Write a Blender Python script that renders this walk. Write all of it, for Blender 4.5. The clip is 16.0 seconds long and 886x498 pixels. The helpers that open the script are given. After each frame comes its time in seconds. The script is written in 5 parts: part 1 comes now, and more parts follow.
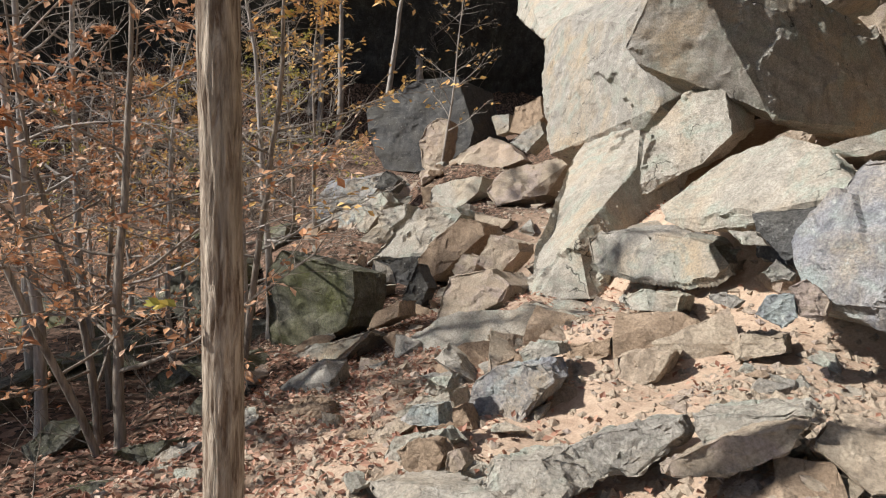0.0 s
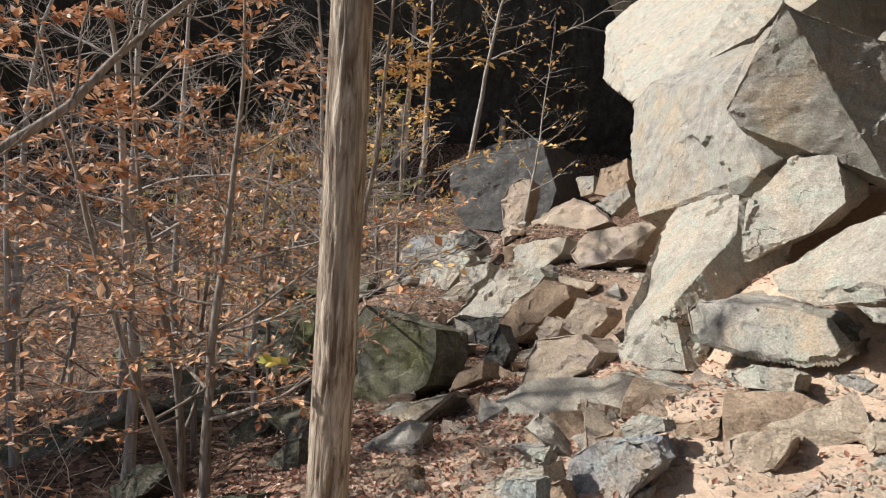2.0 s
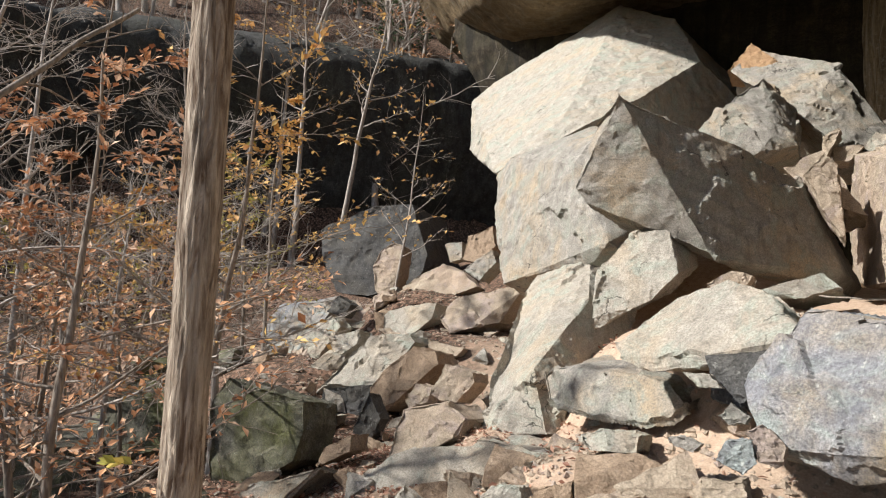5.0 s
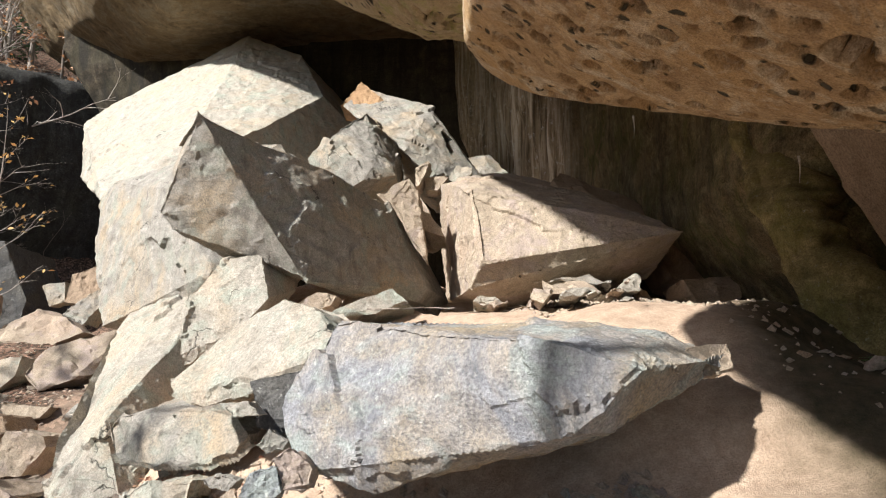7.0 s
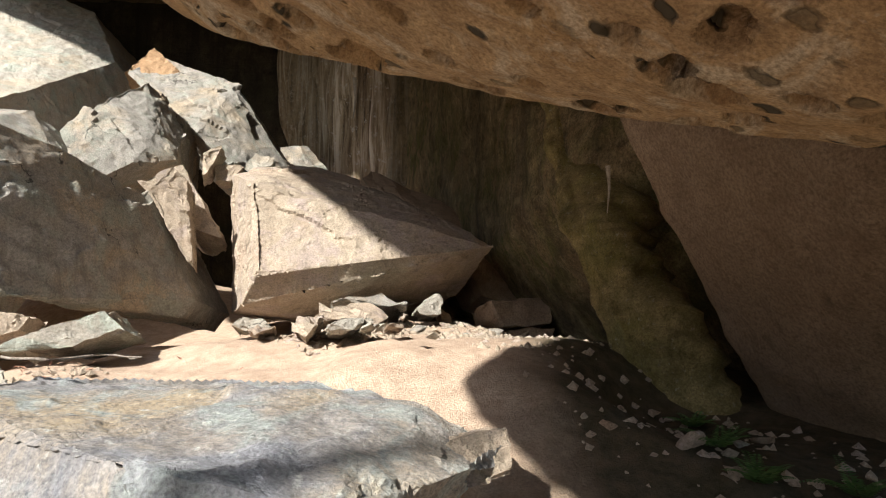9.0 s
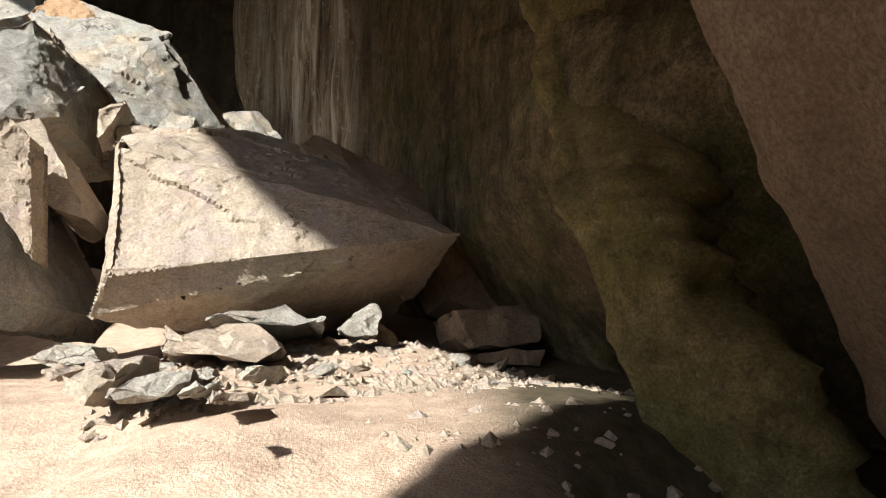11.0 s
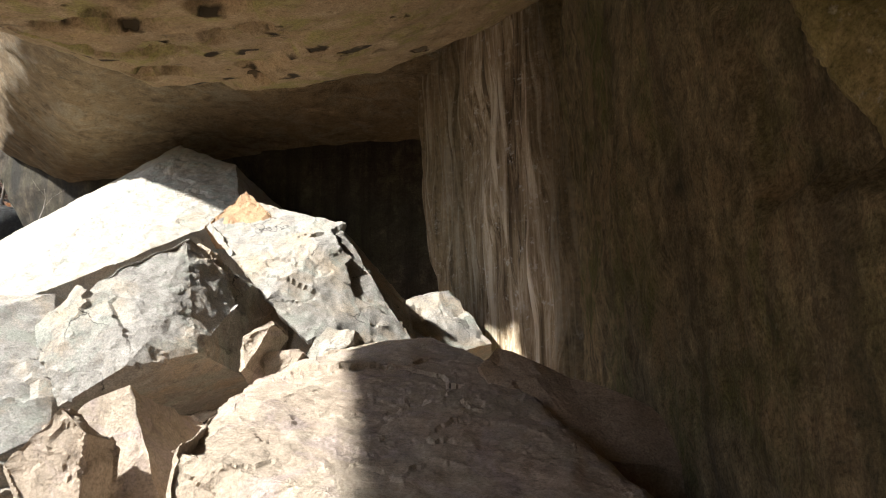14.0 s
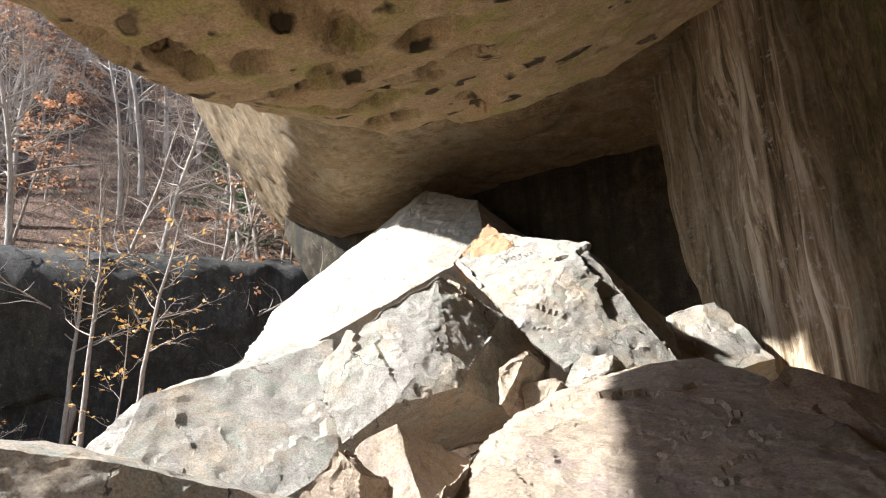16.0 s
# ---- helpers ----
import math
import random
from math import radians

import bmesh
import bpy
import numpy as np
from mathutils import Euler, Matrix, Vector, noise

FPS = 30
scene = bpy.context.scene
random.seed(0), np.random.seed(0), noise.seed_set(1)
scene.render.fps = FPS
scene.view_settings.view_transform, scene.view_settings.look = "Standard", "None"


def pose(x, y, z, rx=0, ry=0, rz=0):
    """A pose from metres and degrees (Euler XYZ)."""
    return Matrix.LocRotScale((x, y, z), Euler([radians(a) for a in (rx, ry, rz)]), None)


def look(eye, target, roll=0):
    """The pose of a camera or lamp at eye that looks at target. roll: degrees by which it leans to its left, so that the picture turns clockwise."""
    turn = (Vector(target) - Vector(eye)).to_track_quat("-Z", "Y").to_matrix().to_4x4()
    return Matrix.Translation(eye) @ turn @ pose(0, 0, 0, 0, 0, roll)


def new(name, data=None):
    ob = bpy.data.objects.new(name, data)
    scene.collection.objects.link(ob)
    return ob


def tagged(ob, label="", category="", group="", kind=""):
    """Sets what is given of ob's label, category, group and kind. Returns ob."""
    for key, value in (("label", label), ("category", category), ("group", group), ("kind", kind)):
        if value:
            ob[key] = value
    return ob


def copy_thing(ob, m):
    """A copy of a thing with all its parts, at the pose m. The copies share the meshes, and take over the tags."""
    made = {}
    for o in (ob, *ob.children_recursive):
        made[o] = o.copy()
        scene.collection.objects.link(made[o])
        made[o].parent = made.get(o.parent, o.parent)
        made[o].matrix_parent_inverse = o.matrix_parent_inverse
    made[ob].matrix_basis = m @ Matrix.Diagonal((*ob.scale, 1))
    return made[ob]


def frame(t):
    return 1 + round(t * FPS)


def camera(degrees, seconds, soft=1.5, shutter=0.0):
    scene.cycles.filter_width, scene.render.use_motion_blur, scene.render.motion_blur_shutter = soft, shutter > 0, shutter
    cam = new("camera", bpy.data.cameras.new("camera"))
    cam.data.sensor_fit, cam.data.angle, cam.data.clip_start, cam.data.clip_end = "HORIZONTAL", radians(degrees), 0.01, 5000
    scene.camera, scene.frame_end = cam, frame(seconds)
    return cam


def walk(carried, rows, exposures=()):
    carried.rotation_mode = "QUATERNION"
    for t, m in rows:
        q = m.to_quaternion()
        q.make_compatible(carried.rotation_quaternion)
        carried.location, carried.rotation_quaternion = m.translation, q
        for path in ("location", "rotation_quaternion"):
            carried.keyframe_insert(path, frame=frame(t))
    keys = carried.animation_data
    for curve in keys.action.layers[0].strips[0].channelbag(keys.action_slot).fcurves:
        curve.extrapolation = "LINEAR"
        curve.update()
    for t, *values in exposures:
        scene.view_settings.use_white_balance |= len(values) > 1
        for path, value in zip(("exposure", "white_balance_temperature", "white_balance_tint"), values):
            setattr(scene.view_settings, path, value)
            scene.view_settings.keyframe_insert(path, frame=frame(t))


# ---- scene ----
cam = camera(67.6, 16.0, soft=1.1)
PATH = [
    (0, (0.029, 0.012, 1.51), (-0.672, 1.855, 1.173), 1.6),
    (0.5, (-0.02, 0.046, 1.459), (-0.825, 1.827, 1.031), 0.5),
    (1, (-0.096, 0.061, 1.457), (-0.974, 1.816, 1.067), 0.7),
    (1.5, (-0.136, 0.07, 1.488), (-1.044, 1.831, 1.22), 1.8),
    (2, (-0.149, 0.053, 1.507), (-1.069, 1.821, 1.335), 2.9),
    (2.5, (-0.151, 0.051, 1.515), (-1.1, 1.805, 1.354), 3.4),
    (3, (-0.156, 0.053, 1.492), (-1.136, 1.783, 1.283), 3.5),
    (3.2, (-0.138, 0.038, 1.498), (-1.128, 1.761, 1.274), 3.3),
    (5.3, (-0.002, -0.034, 1.616), (-0.446, 1.915, 1.693), 2.4),
    (5.5, (0.037, -0.036, 1.611), (-0.306, 1.932, 1.708), 1.9),
    (6, (0.236, 0.019, 1.575), (0.156, 2.013, 1.701), 1.0),
    (6.5, (0.522, 0.132, 1.52), (0.705, 2.119, 1.666), -0.1),
    (7, (0.718, 0.397, 1.549), (1.123, 2.35, 1.706), -0.9),
    (7.5, (0.911, 0.696, 1.639), (1.477, 2.607, 1.797), -1.0),
    (8, (1.184, 0.965, 1.71), (1.853, 2.843, 1.869), -0.7),
    (8.5, (1.393, 1.219, 1.792), (2.159, 3.06, 1.947), -0.4),
    (9, (1.667, 1.48, 1.804), (2.527, 3.28, 1.948), 0.6),
    (9.2, (1.803, 1.625, 1.826), (2.694, 3.41, 1.964), 0.8),
    (11.3, (3.05, 3.467, 2.066), (3.925, 5.264, 2.148), 1.0),
    (11.5, (3.14, 3.611, 2.116), (3.949, 5.438, 2.208), 1.2),
    (12, (3.35, 4.04, 2.387), (3.995, 5.928, 2.522), 1.8),
    (12.5, (3.395, 4.377, 2.62), (3.922, 6.292, 2.85), 1.9),
    (13, (3.628, 4.719, 2.796), (4.068, 6.642, 3.125), 1.0),
    (13.5, (3.748, 5.013, 2.958), (4.124, 6.933, 3.375), -0.2),
    (14, (3.764, 5.329, 3.121), (4.02, 7.25, 3.617), -1.5),
    (14.5, (3.773, 5.505, 3.184), (3.862, 7.431, 3.717), -2.2),
    (15, (3.81, 5.619, 3.195), (3.711, 7.536, 3.757), -2.6),
    (15.5, (3.785, 5.629, 3.204), (3.502, 7.522, 3.785), -2.8),
    (16, (3.78, 5.599, 3.19), (3.308, 7.452, 3.778), -2.4),
]
# camera's white balance and light metering follow the walk from bright woods into the shelter
walk(cam, [(t, look(eye, target, roll)) for t, eye, target, roll in PATH],
     [(0, 0.64, 6350, 10), (3.2, 0.74, 6350, 10), (5.5, 0.78, 6330, 10), (7.5, 1.15, 6300, 10), (9, 1.2, 6350, 9), (11.5, 1.4, 6150, 8), (13.5, 1.7, 6150, 9), (16, 1.9, 6050, 11)])

# ---- light: clear autumn sun from behind and beside, blue sky ----
SUN_FROM = Vector((-0.66, -0.34, 0.61)).normalized()
world = bpy.data.worlds.new("sky")
scene.world = world
world.use_nodes = True
wn = world.node_tree.nodes
sky = wn.new("ShaderNodeTexSky")
sky.sky_type, sky.sun_disc = "NISHITA", False
sky.sun_elevation = math.asin(SUN_FROM.z)
sky.sun_rotation = math.atan2(SUN_FROM.x, SUN_FROM.y)
wn["Background"].inputs["Strength"].default_value = 0.072
world.node_tree.links.new(sky.outputs[0], wn["Background"].inputs["Color"])
sun = new("sun", bpy.data.lights.new("sun", "SUN"))
sun.data.energy, sun.data.angle, sun.data.color = 5.0, radians(1.7), (1.0, 0.955, 0.89)
sun.matrix_world = look(SUN_FROM * 50, (0, 0, 0))


# ---- materials ----
def nodes_of(name, rough=0.9):
    mat = bpy.data.materials.new(name)
    mat.use_nodes = True
    n, l = mat.node_tree.nodes, mat.node_tree.links
    b = n["Principled BSDF"]
    b.inputs["Roughness"].default_value = rough
    b.inputs["Specular IOR Level"].default_value = 0.25
    return mat, n, l, b


def ramp(n, l, src, stops):
    r = n.new("ShaderNodeValToRGB")
    while len(r.color_ramp.elements) < len(stops):
        r.color_ramp.elements.new(0.5)
    for e, (p, c) in zip(r.color_ramp.elements, stops):
        e.position, e.color = p, (*c, 1)
    l.new(src, r.inputs[0])
    return r.outputs[0]


def noisy(n, l, vec, scale, detail=6, rough=0.6, warp=0.0):
    t = n.new("ShaderNodeTexNoise")
    t.inputs["Scale"].default_value, t.inputs["Detail"].default_value = scale, detail
    t.inputs["Roughness"].default_value, t.inputs["Distortion"].default_value = rough, warp
    l.new(vec, t.inputs["Vector"])
    return t.outputs["Fac"]


def mix(n, l, fac, a, b, mode="MIX"):
    m = n.new("ShaderNodeMix")
    m.data_type, m.blend_type = "RGBA", mode
    for s, v in ((0, fac), (6, a), (7, b)):
        if isinstance(v, (int, float)):
            m.inputs[s].default_value = v
        elif isinstance(v, tuple):
            m.inputs[s].default_value = (*v, 1)
        else:
            l.new(v, m.inputs[s])
    return m.outputs[2]


def stretched(n, l, vec, s):
    m = n.new("ShaderNodeMapping")
    m.inputs["Scale"].default_value = s
    l.new(vec, m.inputs["Vector"])
    return m.outputs[0]


def sandstone(name, light, dark, stain, patch=None, scale=1.0, bump=0.95, streaks=0.0, lichen=0.25, cracked=True, pits=0.0):
    """Weathered sandstone: mottling at three scales, iron stain, dirt runs, hairline cracks, pale lichen specks, bedding and grain relief."""
    mat, n, l, b = nodes_of(name, 0.92)
    geo = n.new("ShaderNodeNewGeometry").outputs["Position"]
    big = noisy(n, l, geo, 0.9 * scale, 6, 0.62, 0.6)
    mid = noisy(n, l, geo, 4.5 * scale, 9, 0.72, 0.4)
    fine = noisy(n, l, geo, 55.0 * scale, 5, 0.75)
    base = ramp(n, l, mid, [(0.32, dark), (0.52, tuple(0.5 * (p + q) for p, q in zip(dark, light))), (0.66, light)])
    st = ramp(n, l, big, [(0.46, (0, 0, 0)), (0.64, (0.85, 0.85, 0.85))])
    col = mix(n, l, st, base, stain)
    if patch:
        pn = noisy(n, l, geo, 2.1 * scale, 7, 0.68, 1.0)
        col = mix(n, l, ramp(n, l, pn, [(0.5, (0, 0, 0)), (0.62, (0.9, 0.9, 0.9))]), col, patch)
    runs = noisy(n, l, stretched(n, l, geo, (3.0, 3.0, 0.5)), 2.2 * scale, 7, 0.7, 0.5)
    col = mix(n, l, ramp(n, l, runs, [(0.54, (0, 0, 0)), (0.72, (0.6, 0.6, 0.6))]), col, tuple(0.42 * c for c in dark))
    if lichen:
        sp = noisy(n, l, geo, 20.0 * scale, 4, 0.7)
        lm = ramp(n, l, sp, [(0.60, (0, 0, 0)), (0.70, (lichen, lichen, lichen))])
        col = mix(n, l, lm, col, (0.66, 0.66, 0.60))
    if streaks:
        sv = noisy(n, l, stretched(n, l, geo, (1.6, 1.6, 0.07)), 1.5, 6, 0.65, 0.4)
        col = mix(n, l, ramp(n, l, sv, [(0.45, (0, 0, 0)), (0.62, (streaks, streaks, streaks))]), col, (0.03, 0.027, 0.022))
    fleck = noisy(n, l, geo, 13.0 * scale, 8, 0.78, 0.3)
    col = mix(n, l, ramp(n, l, fleck, [(0.53, (0, 0, 0)), (0.66, (0.55, 0.55, 0.55))]), col, tuple(c * 0.55 for c in dark))
    col = mix(n, l, ramp(n, l, fine, [(0.32, (0.75, 0.75, 0.75)), (0.6, (0, 0, 0))]), col, tuple(c * 0.45 for c in dark))
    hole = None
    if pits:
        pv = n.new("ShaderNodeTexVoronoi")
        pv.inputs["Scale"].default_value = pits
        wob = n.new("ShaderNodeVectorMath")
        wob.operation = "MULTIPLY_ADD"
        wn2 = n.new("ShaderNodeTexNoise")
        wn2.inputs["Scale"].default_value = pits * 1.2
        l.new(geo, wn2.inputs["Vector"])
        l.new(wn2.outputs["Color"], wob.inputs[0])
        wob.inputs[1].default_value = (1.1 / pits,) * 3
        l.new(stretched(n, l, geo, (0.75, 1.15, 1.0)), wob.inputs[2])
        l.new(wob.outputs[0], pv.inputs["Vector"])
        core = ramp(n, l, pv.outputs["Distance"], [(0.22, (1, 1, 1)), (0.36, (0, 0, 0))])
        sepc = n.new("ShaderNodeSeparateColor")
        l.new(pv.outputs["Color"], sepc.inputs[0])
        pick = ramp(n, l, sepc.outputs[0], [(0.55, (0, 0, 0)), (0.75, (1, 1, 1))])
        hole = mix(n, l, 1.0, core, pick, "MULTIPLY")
        # pit cores: the shade of their depth is painted into the colour
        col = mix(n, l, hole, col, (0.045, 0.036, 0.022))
    warp = n.new("ShaderNodeVectorMath")
    warp.operation = "MULTIPLY_ADD"
    nn = n.new("ShaderNodeTexNoise")
    nn.inputs["Scale"].default_value = 2.2 * scale
    nn.inputs["Detail"].default_value = 5
    l.new(geo, nn.inputs["Vector"])
    l.new(nn.outputs["Color"], warp.inputs[0])
    warp.inputs[1].default_value = (0.9, 0.9, 0.9)
    l.new(geo, warp.inputs[2])
    vor = n.new("ShaderNodeTexVoronoi")
    vor.feature = "DISTANCE_TO_EDGE"
    vor.inputs["Scale"].default_value = 1.1 * scale
    l.new(warp.outputs[0], vor.inputs["Vector"])
    crack = ramp(n, l, vor.outputs["Distance"], [(0.0, (0, 0, 0)), (0.012, (1, 1, 1))])
    some = ramp(n, l, noisy(n, l, geo, 1.4 * scale, 2, 0.5), [(0.57, (0, 0, 0)), (0.62, (1, 1, 1))] if cracked else [(0.0, (0, 0, 0)), (1.0, (0, 0, 0))])
    crack = mix(n, l, some, (1.0, 1.0, 1.0), crack)
    l.new(mix(n, l, crack, tuple(0.2 * c for c in dark), col), b.inputs["Base Color"])
    flakes = n.new("ShaderNodeTexVoronoi")
    flakes.inputs["Scale"].default_value = 4.0 * scale
    l.new(warp.outputs[0], flakes.inputs["Vector"])
    bed = noisy(n, l, stretched(n, l, geo, (1.2, 1.2, 8.0)), 2.5 * scale, 7, 0.7)
    h1 = mix(n, l, 0.4, mid, bed)
    h1 = mix(n, l, 0.25, h1, flakes.outputs["Color"])
    h2 = mix(n, l, 0.22, h1, fine)
    h3 = mix(n, l, 0.15, h2, crack)
    h3 = mix(n, l, 0.2, h3, fleck)
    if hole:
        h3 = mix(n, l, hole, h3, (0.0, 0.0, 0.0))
    bp = n.new("ShaderNodeBump")
    bp.inputs["Strength"].default_value, bp.inputs["Distance"].default_value = bump, 0.10 / scale
    l.new(h3, bp.inputs["Height"])
    l.new(bp.outputs[0], b.inputs["Normal"])
    return mat


M_BLUE = sandstone("grey_blue_sandstone", (0.43, 0.43, 0.44), (0.21, 0.215, 0.235), (0.48, 0.37, 0.22), (0.38, 0.42, 0.39), lichen=0.7)
M_GREY = sandstone("grey_sandstone", (0.48, 0.45, 0.395), (0.25, 0.23, 0.20), (0.47, 0.37, 0.25), (0.35, 0.36, 0.30))
M_PALE = sandstone("pale_sandstone", (0.56, 0.515, 0.44), (0.33, 0.30, 0.25), (0.50, 0.41, 0.30), (0.40, 0.43, 0.36))
M_TAN = sandstone("tan_sandstone", (0.54, 0.455, 0.345), (0.36, 0.29, 0.215), (0.47, 0.36, 0.27), (0.42, 0.34, 0.30), lichen=0.1, cracked=False)
M_DARK = sandstone("dark_grey_sandstone", (0.17, 0.165, 0.155), (0.06, 0.06, 0.06), (0.14, 0.13, 0.11), lichen=0.4)
M_MOSS = sandstone("mossy_sandstone", (0.27, 0.26, 0.21), (0.07, 0.067, 0.053), (0.14, 0.145, 0.05), (0.20, 0.19, 0.13), cracked=False)
M_BROWN = sandstone("brown_sandstone", (0.46, 0.35, 0.25), (0.28, 0.20, 0.135), (0.38, 0.28, 0.19), lichen=0.1, cracked=False)
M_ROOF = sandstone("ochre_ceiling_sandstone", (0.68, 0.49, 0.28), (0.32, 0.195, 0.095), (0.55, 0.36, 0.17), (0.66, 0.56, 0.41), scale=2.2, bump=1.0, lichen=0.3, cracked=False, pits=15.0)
M_CAVE = sandstone("cave_wall_sandstone", (0.46, 0.36, 0.20), (0.06, 0.048, 0.024), (0.12, 0.125, 0.034), (0.30, 0.215, 0.115), scale=0.9, bump=1.0, streaks=0.5, lichen=0.1, cracked=False)
# dark streaks, plus the deep shelter's shade put into the base colour
M_BACK = sandstone("depth_shaded_streaked_sandstone", (0.15, 0.12, 0.08), (0.025, 0.021, 0.015), (0.06, 0.055, 0.03), scale=0.6, bump=1.0, streaks=0.85, lichen=0.05, cracked=False)
M_HIGH = sandstone("brown_vault_sandstone", (0.42, 0.31, 0.18), (0.10, 0.072, 0.038), (0.24, 0.17, 0.09), (0.30, 0.25, 0.17), scale=0.55, bump=1.0, lichen=0.2, cracked=False)
M_ORANGE = sandstone("orange_sandstone", (0.52, 0.34, 0.19), (0.36, 0.22, 0.12), (0.46, 0.30, 0.17), lichen=0.0)


def dripstone():
    """Mineral runs down a damp wall: cream and tan bands, dark wet bands, white crusts low down."""
    mat, n, l, b = nodes_of("pale_flowstone", 0.6)
    geo = n.new("ShaderNodeNewGeometry").outputs["Position"]
    wide = noisy(n, l, stretched(n, l, geo, (0.5, 0.5, 0.035)), 1.7, 4, 0.6, 0.3)
    thin = noisy(n, l, stretched(n, l, geo, (2.0, 2.0, 0.09)), 2.6, 7, 0.7, 0.6)
    grain = noisy(n, l, geo, 9.0, 8, 0.75)
    col = ramp(n, l, thin, [(0.34, (0.05, 0.038, 0.022)), (0.41, (0.20, 0.14, 0.08)), (0.50, (0.46, 0.35, 0.22)), (0.60, (0.78, 0.68, 0.52))])
    sep = n.new("ShaderNodeSeparateXYZ")
    l.new(geo, sep.inputs[0])
    sway = n.new("ShaderNodeMath")
    sway.operation = "MULTIPLY_ADD"
    l.new(wide, sway.inputs[0])
    sway.inputs[1].default_value = 1.4
    l.new(sep.outputs["Y"], sway.inputs[2])
    band = n.new("ShaderNodeMapRange")
    band.inputs["From Min"].default_value, band.inputs["From Max"].default_value = 13.0, 19.0
    l.new(sway.outputs[0], band.inputs["Value"])
    run = ramp(n, l, band.outputs[0], [(0.3, (0, 0, 0)), (0.43, (0.3, 0.3, 0.3)), (0.5, (0.95, 0.95, 0.95)), (0.8, (0.9, 0.9, 0.9)), (0.9, (0.3, 0.3, 0.3))])
    darker = ramp(n, l, grain, [(0.35, (0.055, 0.042, 0.018)), (0.65, (0.19, 0.14, 0.07))])
    col = mix(n, l, run, darker, col)
    crust = noisy(n, l, geo, 5.5, 8, 0.8)
    col = mix(n, l, mix(n, l, 1.0, run, ramp(n, l, crust, [(0.56, (0, 0, 0)), (0.64, (0.85, 0.85, 0.85))]), "MULTIPLY"), col, (0.7, 0.66, 0.58))
    l.new(col, b.inputs["Base Color"])
    bp = n.new("ShaderNodeBump")
    bp.inputs["Strength"].default_value, bp.inputs["Distance"].default_value = 0.9, 0.12
    l.new(mix(n, l, 0.5, thin, grain), bp.inputs["Height"])
    l.new(bp.outputs[0], b.inputs["Normal"])
    return mat


M_FLOW = dripstone()
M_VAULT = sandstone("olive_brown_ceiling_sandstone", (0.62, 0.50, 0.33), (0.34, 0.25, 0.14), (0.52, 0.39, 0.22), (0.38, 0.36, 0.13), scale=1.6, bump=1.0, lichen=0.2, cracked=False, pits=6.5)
M_RIB = sandstone("mossy_ochre_rib", (0.44, 0.35, 0.16), (0.15, 0.12, 0.045), (0.20, 0.19, 0.045), scale=1.2, lichen=0.3, cracked=False)
# colour lowered so that the cliffs read as lying in shade
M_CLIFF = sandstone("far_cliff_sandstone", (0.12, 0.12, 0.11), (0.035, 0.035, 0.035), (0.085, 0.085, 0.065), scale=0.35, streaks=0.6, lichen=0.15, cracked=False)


# ---- helpers for shapes ----
def mesh_object(name, bm, mat, parent=None, label=""):
    me = bpy.data.meshes.new(name)
    bm.to_mesh(me)
    bm.free()
    me.materials.append(mat)
    ob = new(name, me)
    if parent:
        ob.parent = parent
    if label:
        ob["label"] = label
    return ob


part = mesh_object


